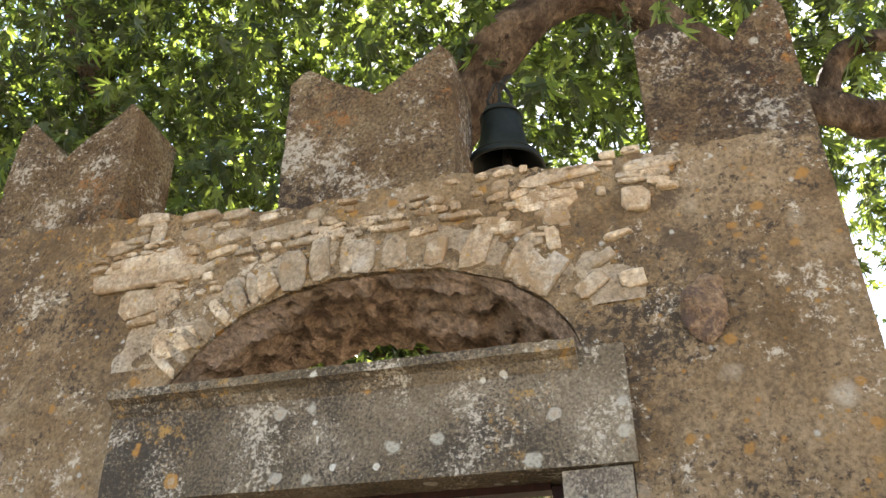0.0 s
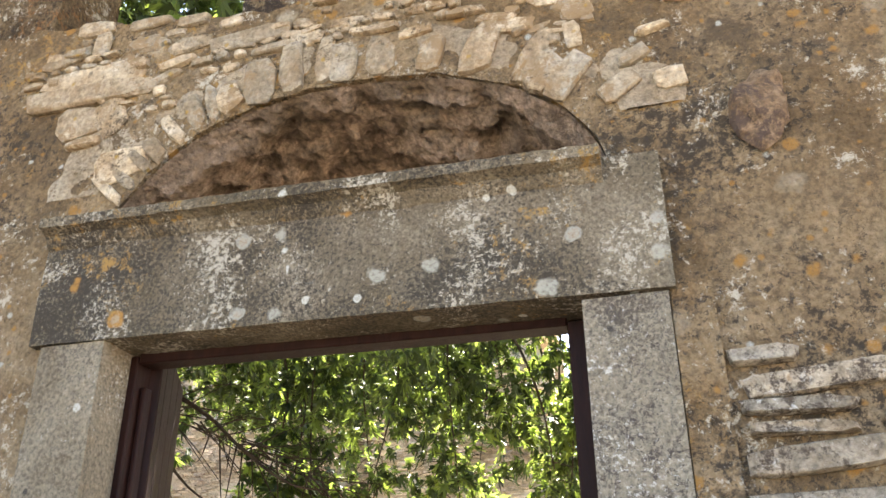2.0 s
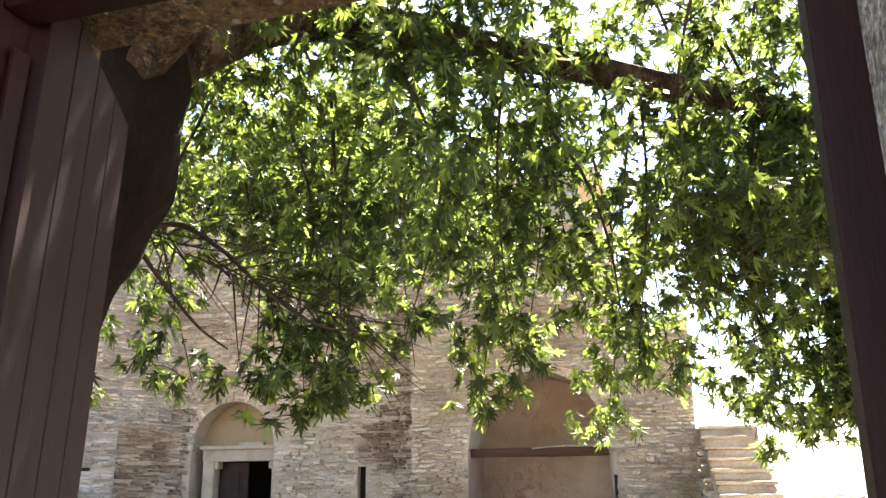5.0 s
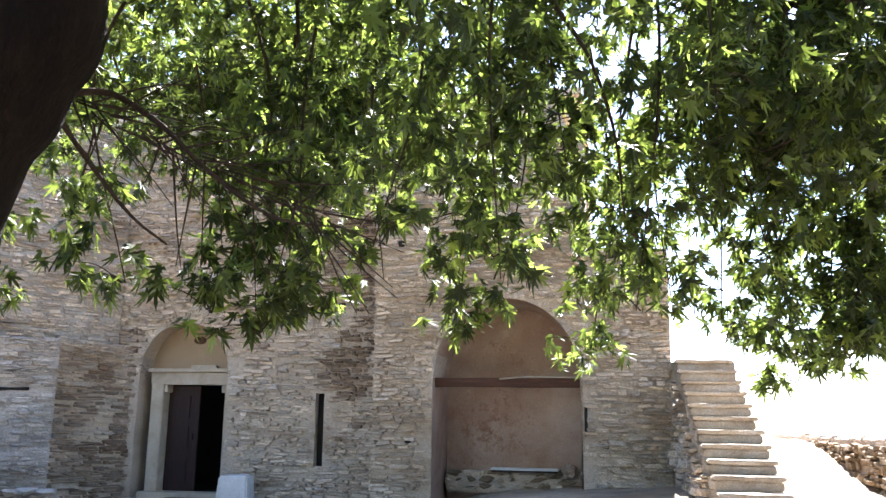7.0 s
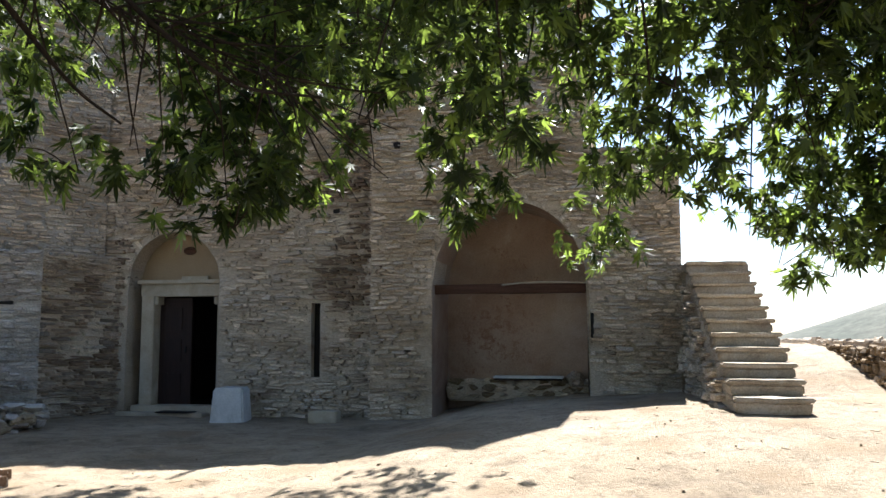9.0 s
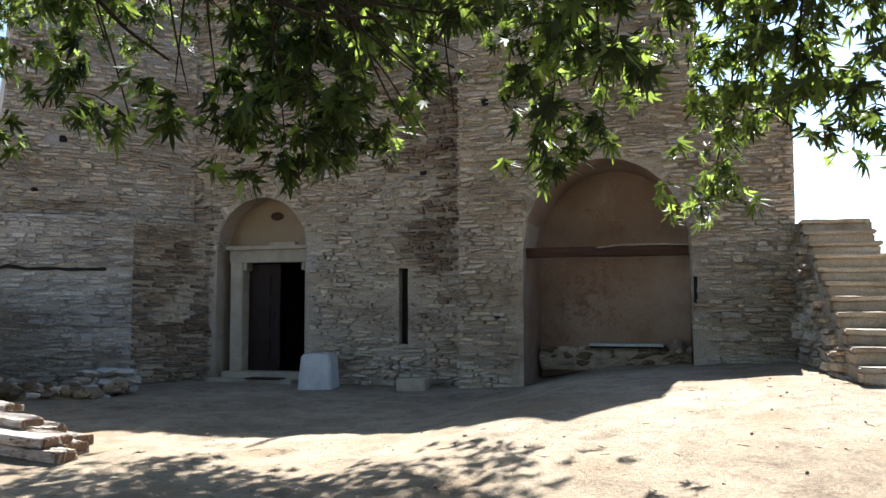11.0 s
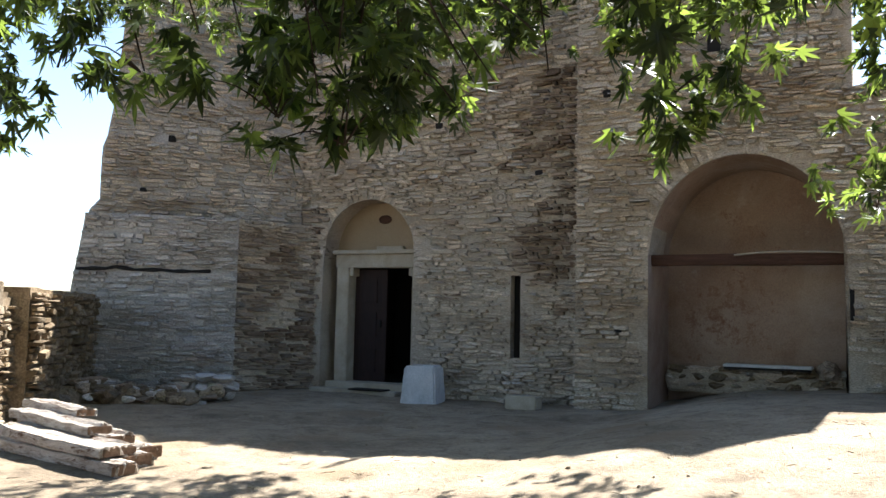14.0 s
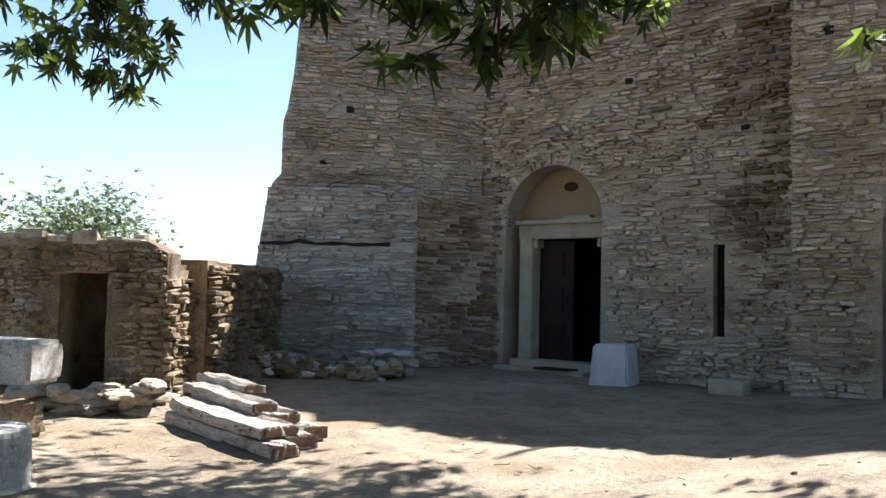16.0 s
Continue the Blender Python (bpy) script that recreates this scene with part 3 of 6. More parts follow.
def merlon(u0, u1, peaks, low, slope=0.0):
    """A swallow-tailed battlement: two peaks and a dip between them."""
    (pa, wa), (pd, wd), (pb, wb) = peaks
    top = lambda u: lerp_table([(u0, wa - 0.06), (pa, wa), (pd, wd), (pb, wb), (u1, wb - 0.08)], u) + 0.7 * edge(u + 3)
    vv, ff = slab(gate, u0, u1, 26, lambda u: base_top(u) - 0.015, top, 22, 0.012, 0.34, relief=0.02)
    c = gate((u0 + u1) / 2, 0.17, low)
    ob = raw("merlon", [p - c for p in vv], ff, M_merlon)
    ob.location = c
    return tagged(ob, "swallow-tailed merlon of brown weathered render with lichen", "merlon", "merlons on the gate wall", "structure")


merlon(-1.94, -1.22, [(-1.88, 4.45), (-1.61, 4.15), (-1.28, 4.43)], 3.7)
merlon(-0.40, 0.40, [(-0.33, 4.38), (0.04, 4.13), (0.35, 4.36)], 3.57)
merlon(1.19, 1.79, [(1.33, 4.18), (1.52, 3.94), (1.75, 4.22)], 3.53)


# lintel, cornice and jambs
def dressed(name, u0, u1, w0, w1, v0, v1, label, skew=0.0, cornice=False, material=M_jamb):
    o = thing(name, gate((u0 + u1) / 2, v0, w0), label, "door frame", kind="structure")
    tilt = lambda u: skew * (u - u0) / (u1 - u0)
    vv, ff = slab(gate, u0, u1, max(4, int((u1 - u0) / 0.03)), lambda u: w0 + tilt(u) + 0.004 * noise.noise(Vector((u * 20, 1, 1))), lambda u: w1 + tilt(u), max(6, int((w1 - w0) / 0.03)), v0, v1, relief=0.005)
    child(raw("stone_block", vv, ff, material), o)
    if cornice:
        cv, cf = [], []
        prof = [(v0 + 0.004, w1 - 0.085), (v0 - 0.012, w1 - 0.07), (v0 - 0.03, w1 - 0.045), (v0 - 0.055, w1 - 0.034), (v0 - 0.068, w1 - 0.03), (v0 - 0.07, w1 + 0.004), (v0 + 0.05, w1 + 0.008)]
        n = 60
        for i in range(n + 1):
            u = u0 + 0.005 + (u1 - u0 - 0.16) * i / n
            for a, b in prof:
                cv.append(gate(u, a + 0.006 * noise.noise(Vector((u * 16, b * 30, 0))), b + tilt(u) + 0.006 * noise.noise(Vector((u * 22, 7, a * 20)))))
        k = len(prof)
        for i in range(n):
            for j in range(k - 1):
                cf.append((i * k + j, (i + 1) * k + j, (i + 1) * k + j + 1, i * k + j + 1))
        cf += [tuple(range(k))[::-1], tuple(range(n * k, n * k + k))]
        child(raw("cornice_moulding", cv, cf, M_lintel, label="thin projecting moulding with pale lichen along the top"), o)
    return o


dressed("lintel", -0.985, 0.985, 2.355, 2.765, -0.035, 0.2, "grey marble lintel spotted with white, black and orange lichen", -0.04, True, M_lintel)
dressed("jamb", -0.945, -0.715, -0.2, 2.35, -0.026, 0.2, "upright grey marble door jamb with pitted surface")
dressed("jamb", 0.742, 0.965, -0.2, 2.308, -0.028, 0.2, "upright grey marble door jamb with dark lichen spots")

# brown wooden frame and open leaf
frame_w = thing("gate_frame", gate(0, 0.2, 0), "brown painted wooden gate frame set inside the marble jambs", "door frame", kind="structure")


def gate_board(name, parent, u0, u1, w0, w1, v0, v1, fm=gate):
    bm = bmesh.new()
    bmesh.ops.create_cube(bm, size=1.0)
    bmesh.ops.scale(bm, vec=(u1 - u0, v1 - v0, w1 - w0), verts=bm.verts)
    bmesh.ops.bevel(bm, geom=bm.edges[:], offset=0.004, segments=1, affect="EDGES")
    for q in bm.verts:
        q.co = fm(q.co.x + (u0 + u1) / 2, q.co.y + (v0 + v1) / 2, q.co.z + (w0 + w1) / 2)
    return child(part(name, bm, M_darkwood), parent)


gate_board("post", frame_w, -0.745, -0.69, -0.1, 2.345, 0.12, 0.2)
gate_board("post", frame_w, 0.682, 0.747, -0.1, 2.31, 0.12, 0.2)
gate_board("head", frame_w, -0.688, 0.68, 2.319, 2.375, 0.122, 0.198, lambda u, v, w: gate(u, v, w - 0.016 * (u + 0.69)))
gate_board("stop", frame_w, -0.689, -0.672, -0.1, 2.25, 0.155, 0.195)

LEAF = GATE @ Matrix.Translation((-0.685, 0.235, 0)) @ Matrix.Rotation(radians(116), 4, "Z")
leaf_map = lambda u, v, w: LEAF @ Vector((u, v, w))
gate_leaf = thing("gate_leaf", gate(-0.685, 0.235, 0), "brown wooden gate leaf standing open inwards", "gate", kind="structure")
for k in range(4):
    gate_board("plank", gate_leaf, 0.02 + 0.17 * k, 0.185 + 0.17 * k, 0.03, 2.47, 0.0, 0.03, leaf_map)
gate_board("rail", gate_leaf, 0.02, 0.7, 0.3, 0.42, 0.031, 0.06, leaf_map)
gate_board("rail", gate_leaf, 0.02, 0.7, 1.75, 1.87, 0.031, 0.06, leaf_map)
gate_board("stile", gate_leaf, -0.03, 0.018, 0.03, 2.47, -0.015, 0.055, leaf_map)
handle_v, handle_f = tube(smooth_line([leaf_map(0.66, -0.002, 1.0), leaf_map(0.66, -0.05, 1.02), leaf_map(0.66, -0.05, 1.12), leaf_map(0.66, -0.002, 1.14)], 4), [0.008] * 13, 6)
child(raw("handle", handle_v, handle_f, M_iron, label="dark iron pull handle"), gate_leaf)

# ---- bell between the merlons ----
def bell(at):
    o = thing("bell", at, "dark bronze bell hanging from a limb above the wall", "bell")
    prof = [(0.02, 0.36), (0.06, 0.355), (0.085, 0.335), (0.095, 0.3), (0.1, 0.22), (0.115, 0.14), (0.135, 0.085), (0.16, 0.05), (0.187, 0.02), (0.19, 0.0), (0.18, -0.004), (0.17, 0.006), (0.125, 0.08), (0.1, 0.16), (0.088, 0.26), (0.07, 0.32), (0.0, 0.335)]
    vv, ff, n = [], [], 32
    for r, z in prof:
        vv += [(r * math.cos(2 * math.pi * k / n), r * math.sin(2 * math.pi * k / n), z) for k in range(n)]
    for i in range(len(prof) - 1):
        for k in range(n):
            ff.append((i * n + k, i * n + (k + 1) % n, (i + 1) * n + (k + 1) % n, (i + 1) * n + k))
    raw("body", vv, ff, M_bell, o, smooth=True)
    for z, r in ((0.045, 0.166), (0.3, 0.099)):
        tv, tf = tube([(r * math.cos(t), r * math.sin(t), z) for t in [2 * math.pi * k / 28 for k in range(29)]], [0.006] * 29, 6)
        raw("band", tv, tf, M_bell, o)
    tv, tf = tube([(0, 0, 0.3), (0.01, 0, 0.12), (0.015, 0, 0.05), (0.015, 0, -0.01)], [0.008, 0.01, 0.025, 0.018], 8)
    raw("clapper", tv, tf, M_iron, o)
    for dx in (-0.04, 0.0, 0.04):
        tv, tf = tube([(dx, 0, 0.34), (dx * 1.5, 0, 0.42), (dx * 0.4, 0, 0.52)], [0.009] * 3, 6)
        raw("hanger", tv, tf, M_iron, o, "iron hanging strap")
    tv, tf = tube([(0, 0, 0.5), (0.02, 0.1, 0.62), (0.03, 0.24, 0.76)], [0.012] * 3, 6)
    raw("chain", tv, tf, M_iron, o, "dark chain tied round the limb")
    return o


BELL_AT = gate(0.53, 0.42, 3.88)
bell(BELL_AT)

# ---- church ----
FY, PY, TOP = 17.2, 16.62, 7.7
DOOR_X, DOOR_R, DOOR_SPRING = -8.58, 0.87, 2.22
face_s1 = lambda u, v, w: Vector((u, FY + v, w))
face_s2 = lambda u, v, w: Vector((u, PY + v, w))
P0, P1 = Vector((-10.28, 16.0, 0)), Vector((-12.42, 14.55, 0))
WING_LEN = (P1 - P0).length
WING = Matrix.Translation(P1) @ Matrix.Rotation(math.atan2(P0.y - P1.y, P0.x - P1.x), 4, "Z")
wing = lambda u, v, w: WING @ Vector((u, v, w))
Q1, Q0 = Vector((-12.02, 14.85, 0)), Vector((-9.9, 17.16, 0))
WING2_LEN = (Q1 - Q0).length
WING2 = Matrix.Translation(Q1) @ Matrix.Rotation(math.atan2(Q0.y - Q1.y, Q0.x - Q1.x), 4, "Z")
wing2 = lambda u, v, w: WING2 @ Vector((u, v, w))
ROOF_EDGE = [(-11.3, 7.9), (-7.1, 7.9), (-6.0, 7.3), (-5.0, 7.5), (-4.84, 7.5), (-4.83, 6.75), (-3.9, 6.5), (-2.9, 6.7), (-2.2, 7.3), (-1.6, 6.5), (-1.2, 6.0)]
crown_line = lambda u: lerp_table(ROOF_EDGE, u) + 0.42 * (1 - abs(math.sin(u * math.pi))) - 0.2 + 0.04 * noise.noise(Vector((u * 4, 8, 0)))


def arch_under(cx, a, b, spring):
    return lambda u: spring + b * math.sqrt(max(0.0, 1 - ((u - cx) / a) ** 2))


door_arch = arch_under(DOOR_X, DOOR_R, 0.9, DOOR_SPRING)
NX, NA, NB, NSPRING = -2.63, 1.2, 1.32, 2.08
niche_arch = arch_under(NX, NA, NB, NSPRING)

church_s1 = [
    slab(face_s1, -11.3, DOOR_X - DOOR_R, 34, -0.4, crown_line, 40, 0.002, 0.9, 0.03),
    slab(face_s1, DOOR_X - DOOR_R, DOOR_X + DOOR_R, 36, door_arch, crown_line, 30, 0.002, 0.9, 0.03),
    slab(face_s1, DOOR_X + DOOR_R, -6.03, 30, -0.4, crown_line, 40, 0.002, 0.9, 0.03),
    slab(face_s1, -6.03, -5.87, 2, -0.4, 0.62, 6, 0.002, 0.9, 0.01),
    slab(face_s1, -6.03, -5.87, 2, 1.86, crown_line, 30, 0.002, 0.9, 0.02),
    slab(face_s1, -5.87, -4.7, 22, -0.4, crown_line, 40, 0.002, 0.9, 0.03),
    slab(face_s1, -6.2, -5.7, 2, 0.3, 2.2, 2, 0.91, 1.0, 0.0),
    slab(face_s1, -11.3, -1.4, 8, -0.4, TOP - 0.1, 4, 4.5, 5.0, 0.0),
    slab(face_s1, -11.3, -1.4, 8, TOP - 0.25, TOP - 0.1, 1, 0.9, 4.5, 0.0),
]
v, f = joined(church_s1)
wall_church = tagged(raw("wall_church", v, f, M_mortar), "church facade of thin grey-brown schist courses in pale mortar", "wall", kind="structure")
low_top = lambda u: 4.18 + 0.05 * noise.noise(Vector((u * 5, 2, 2)))
church_s2 = [
    slab(face_s2, -4.83, NX - NA, 20, -0.4, crown_line, 40, 0.002, 0.9, 0.02),
    slab(face_s2, NX - NA, -1.45, 34, niche_arch, crown_line, 30, 0.002, 0.9, 0.02),
    slab(face_s2, -1.45, -1.33, 2, lambda u: niche_arch(max(u, -1.44)) if u < -1.435 else -0.4, crown_line, 30, 0.002, 0.9, 0.02),
    slab(face_s2, -1.33, -0.04, 8, -0.4, low_top, 30, 0.002, 4.0, 0.02),
    slab(face_s2, NX - NA - 0.02, -1.3, 3, -0.4, 4.0, 4, 1.45, 1.6, 0.0),
    slab(face_s2, -4.8, NX - NA, 2, -0.4, 4.0, 4, 0.9, 1.5, 0.0),
    slab(face_s2, -1.43, -1.3, 2, -0.4, 4.0, 4, 0.9, 1.5, 0.0),
]
v, f = joined(church_s2)
wall_arch = tagged(raw("wall_arched_bay", v, f, M_mortar), "projecting schist bay with a tall arched recess", "wall", kind="structure")
wing_end = lambda w: lerp_table([(-0.4, -0.3), (0.1, -0.18), (0.7, -0.03), (1.25, 0.02), (1.65, 0.06), (2.5, 0.18), (2.72, 0.2)], w)
wing_end_up = lambda w: lerp_table([(2.6, -0.26), (2.76, -0.25), (2.92, -0.1), (3.77, -0.1), (3.9, -0.045), (4.6, 0.055), (5.9, 0.137), (TOP, 0.25)], w)


def battered(fm, end, u1, w0, w1, nw, v0, v1):
    """A wall piece whose outer end leans by a table of heights."""
    def fm2(u, v, w):
        t = (u1 - u) / u1
        return fm(u + t * end(w), v, w)
    return slab(fm2, 0.0, u1, 14, w0, w1, nw, v0, v1, 0.02)


v, f = joined([battered(wing, wing_end, WING_LEN, -0.4, 2.72, 22, 0.002, 3.2), battered(wing2, wing_end_up, WING2_LEN, 2.6, TOP, 30, 0.002, 3.0)])
wall_wing = tagged(raw("wall_buttress", v, f, M_schist_grey), "stepped grey schist buttress at the church corner", "wall", kind="structure")

# near-black sheet just inside the slit, painting its shade
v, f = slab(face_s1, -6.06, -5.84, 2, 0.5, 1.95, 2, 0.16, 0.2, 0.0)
raw("slit_back", v, f, M_dark, wall_church, "near-black sheet painted as the shade behind the slit window")

# recess of the door
def vault(fm, cx, a, b, spring, v0, v1, z0, n=32):
    """The jambs and the underside of an arched recess."""
    pts = [(cx - a, z0)] + [(cx - a * math.cos(math.pi * k / n), spring + b * math.sin(math.pi * k / n)) for k in range(n + 1)] + [(cx + a, z0)]
    verts = [fm(x, vv, z) for vv in (v0, v1) for x, z in pts]
    k = len(pts)
    return verts, [(i, i + 1, k + i + 1, k + i) for i in range(k - 1)]


v, f = vault(face_s1, DOOR_X, DOOR_R - 0.004, 0.896, DOOR_SPRING, 0.03, 0.45, -0.3)
raw("door_recess", v, f, M_mortar, wall_church, "stone reveal of the door recess")
v, f = slab(face_s1, DOOR_X - DOOR_R - 0.02, DOOR_X + DOOR_R + 0.02, 16, 2.2, 3.2, 8, 0.42, 0.5, 0.004)
raw("tympanum", v, f, M_plaster_door, wall_church, "beige plaster tympanum above the church door")
v, f = vault(face_s2, NX, NA - 0.004, NB - 0.004, NSPRING, 0.03, 1.44, 0.0)
raw("niche_vault", v, f, M_plaster_niche, wall_arch, "reddish-brown plaster of the arched recess")
v, f = slab(face_s2, NX - NA, NX + NA, 20, 0.0, 3.5, 20, 1.3, 1.44, 0.02)
raw("niche_back", v, f, M_plaster_niche, wall_arch, "brown stained plaster back of the recess")
# back sheet of the room, its darkness put into the colour
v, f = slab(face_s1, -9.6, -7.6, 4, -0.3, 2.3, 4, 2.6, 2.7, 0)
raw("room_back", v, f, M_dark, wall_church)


def block_at(name, center, size, material, label, category, seed=0, rz=0.0, jitter=0.008, bevel=0.02, group="", kind="", parent=None):
    ob = part(name, rough_box(size, seed, 2, jitter, bevel), material, parent)
    ob.matrix_basis = pose(*center, 0, 0, rz)
    if label:
        tagged(ob, label, category, group, kind)
    return ob


# marble door case
case = thing("door_case", (DOOR_X, FY + 0.3, 0), "white marble door case with moulded cornice", "door frame", kind="structure")
OX0, OX1, OT = -9.02, -7.82, 2.0


def case_part(name, x0, x1, z0, z1, y0, y1, material=M_marble, label="", seed=0):
    ob = part(name, rough_box((x1 - x0, y1 - y0, z1 - z0), seed, 1, 0.004, 0.012), material)
    ob.matrix_basis = pose((x0 + x1) / 2, (y0 + y1) / 2, z0)
    if label:
        ob["label"] = label
    return child(ob, case)


case_part("jamb", OX0 - 0.24, OX0, 0.0, OT, FY + 0.14, FY + 0.4)
case_part("jamb", OX1, OX1 + 0.1, 0.0, OT, FY + 0.16, FY + 0.4)
case_part("lintel", OX0 - 0.26, OX1 + 0.12, OT, 2.22, FY + 0.13, FY + 0.41)
case_part("cornice", OX0 - 0.3, OX1 + 0.14, 2.222, 2.29, FY + 0.06, FY + 0.41)
case_part("tablet", -8.62, -8.1, 2.292, 2.37, FY + 0.34, FY + 0.418, label="small pale inscribed tablet")
case_part("bracket", OX0 + 0.0, OX0 + 0.07, OT - 0.14, OT - 0.002, FY + 0.16, FY + 0.38, seed=3)
case_part("bracket", OX1 - 0.07, OX1, OT - 0.14, OT - 0.002, FY + 0.16, FY + 0.38, seed=4)
case_part("threshold", OX0 - 0.3, OX1 + 0.12, -0.02, 0.11, FY - 0.02, FY + 0.42)
case_part("step", OX0 - 0.42, OX1 + 0.0, -0.12, 0.015, FY - 0.3, FY - 0.025)
mat_d = part("doormat", rough_box((0.62, 0.3, 0.02), 2, 2, 0.004, 0.006), M_iron)
mat_d.matrix_basis = pose(-8.35, FY - 0.2, 0.016)
tagged(mat_d, "dark doormat lying on the church step", "doormat")
# leaves of the door: one shut, one open
door_l = thing("door_leaf", (OX0, FY + 0.36, 0.11), "dark brown wooden church door leaf standing shut", "door", kind="structure")
bm = rough_box((0.62, 0.06, 1.87), 5, 0, 0, 0.008)
part("boards", bm, M_doorwood, door_l).matrix_basis = pose(0.315, 0.03, 0)
for z in (0.15, 0.75, 1.3):
    part("panel", rough_box((0.34, 0.03, 0.4), 6, 0, 0, 0.012), M_doorwood, door_l).matrix_basis = pose(0.28, -0.008, z)
boards_l = door_l.children[0]
part("ring_handle", rough_box((0.03, 0.04, 0.12), 6, 0, 0, 0.01), M_iron, boards_l, "iron door handle").matrix_basis = pose(0.21, -0.05, 0.9)
door_r = thing("door_leaf", (OX1, FY + 0.42, 0.11), "dark brown wooden church door leaf standing open inwards", "door", kind="structure")
part("boards", rough_box((0.06, 0.52, 1.87), 5, 0, 0, 0.008), M_doorwood, door_r).matrix_basis = pose(-0.03, 0.28, 0)
for z in (0.15, 0.75, 1.3):
    part("panel", rough_box((0.03, 0.34, 0.4), 6, 0, 0, 0.012), M_doorwood, door_r).matrix_basis = pose(-0.065, 0.28, z)
# room behind the door, its lining painted near-black as unlit shade
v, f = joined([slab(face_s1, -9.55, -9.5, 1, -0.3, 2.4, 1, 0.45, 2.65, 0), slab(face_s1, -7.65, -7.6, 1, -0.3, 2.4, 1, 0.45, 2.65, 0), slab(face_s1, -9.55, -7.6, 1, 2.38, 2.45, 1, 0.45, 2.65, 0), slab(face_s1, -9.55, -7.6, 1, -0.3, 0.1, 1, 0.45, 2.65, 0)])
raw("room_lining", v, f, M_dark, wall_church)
# oval plaque
ov, of = tube([(0.11 * math.cos(t), 0, 0.055 * math.sin(t)) for t in [2 * math.pi * k / 24 for k in range(25)]], [0.018] * 25, 6)
pl = thing("plaque", (-8.5, FY + 0.41, 2.83), "small oval brown relief plaque on the tympanum", "plaque")
raw("rim", ov, of, M_beam, pl)
bm = bmesh.new()
bmesh.ops.create_uvsphere(bm, u_segments=16, v_segments=8, radius=1)
bmesh.ops.scale(bm, vec=(0.1, 0.018, 0.046), verts=bm.verts)
part("medallion", bm, M_beam, pl)

# blocks by the facade
def tapered_block(at):
    bm = rough_box((0.56, 0.5, 0.58), 3, 2, 0.008, 0.03)
    for q in bm.verts:
        s = 1 - 0.16 * q.co.z / 0.58
        q.co.x *= s
        q.co.y *= s
        q.co.z += 0.02 * q.co.x
    ob = part("marble_block", bm, M_greyblock)
    ob.matrix_basis = pose(*at, 0, 0, 8)
    return tagged(ob, "pale grey marble block standing beside the church door", "stone block")


tapered_block((-7.07, 16.42, -0.09))
block_at("marble_slab", (-5.53, 16.5, -0.06), (0.46, 0.3, 0.2), M_marble, "small white marble slab lying by the facade", "stone slab", 4, 3)

# iron tie on the buttress
tv, tf = tube([wing(0.12 + 2.05 * k / 14, -0.03 + 0.01 * math.sin(k * 2.1), 1.83 + (0.03 if k in (4, 5) else 0) + 0.004 * k % 0.02) for k in range(15)], [0.02 + 0.006 * (k % 3) for k in range(15)], 6)
tagged(raw("timber_tie", tv, tf, M_iron), "blackened timber tie set along the buttress face", "tie beam")
# round ceramic bosses set in the wall
for c, turn in [(wing2(2.5, -0.04, 3.42), 47.5), (wing2(2.86, -0.04, 3.46), 47.5), (wing2(1.28, -0.04, 3.3), 47.5), (face_s1(-7.24, -0.05, 3.65), 0), (face_s1(-6.2, -0.05, 3.05), 0)]:
    tv, tf = tube([(0.07 * math.cos(t), 0, 0.07 * math.sin(t)) for t in [2 * math.pi * i / 20 for i in range(21)]], [0.02] * 21, 6)
    o = thing("ceramic_roundel", c, "round pale ceramic roundel set in the church wall", "roundel", "roundels in the wall")
    o.rotation_euler = (0, 0, radians(turn))
    raw("rim", tv, tf, M_schist, o)
    bm = bmesh.new()
    bmesh.ops.create_uvsphere(bm, u_segments=12, v_segments=6, radius=0.045)
    bmesh.ops.scale(bm, vec=(1, 0.4, 1), verts=bm.verts)
    part("bowl", bm, M_mortar, o)

# windows high in the bay; each opening is a block painted near-black for shade
for at in ((-2.97, PY - 0.012, 4.78), (-2.97, PY - 0.012, 5.4), (-6.15, FY - 0.04, 5.55)):
    w_ = thing("window_slit", at, "small window high in the church wall, its shade a near-black block", "window", kind="structure")
    part("opening", rough_box((0.17, 0.04, 0.36), 1, 0, 0, 0.01), M_dark, w_)
    part("sill", rough_box((0.26, 0.06, 0.05), 1, 0, 0, 0.01), M_schist, w_).matrix_basis = pose(0, -0.01, -0.055)

# niche: beam, bench
beam = part("niche_beam", rough_box((2.42, 0.14, 0.15), 3, 4, 0.01, 0.015), M_beam)
beam.matrix_basis = pose(NX, PY + 0.24, 1.97)
tagged(beam, "dark brown timber beam spanning the arched recess", "beam", kind="structure")
cable_v, cable_f = tube(smooth_line([(-2.75, PY + 0.16, 2.1), (-2.3, PY + 0.15, 2.135), (-1.7, PY + 0.16, 2.13), (-1.42, PY + 0.17, 2.12)], 6), [0.012] * 19, 6)
tagged(raw("cane", cable_v, cable_f, M_marble), "thin pale cane lying along the timber beam", "cane")
r2 = random.Random(5)
ledge = thing("stone_ledge", (NX, PY + 1.05, 0.26), "low ledge of rough fieldstones along the back of the recess", "ledge", kind="structure")
for row in range(3):
    x = -1.16
    while x < 1.1:
        n, h = r2.uniform(0.14, 0.34), r2.uniform(0.1, 0.14)
        part("stone", boulder((n, 0.5 - 0.05 * row, h), row * 31 + int(x * 20)), M_ruin if r2.random() < 0.6 else M_schist, ledge).matrix_basis = pose(x + n / 2, r2.uniform(-0.03, 0.03), 0.04 + 0.1 * row, 0, 0, r2.uniform(-8, 8))
        x += n * 0.93
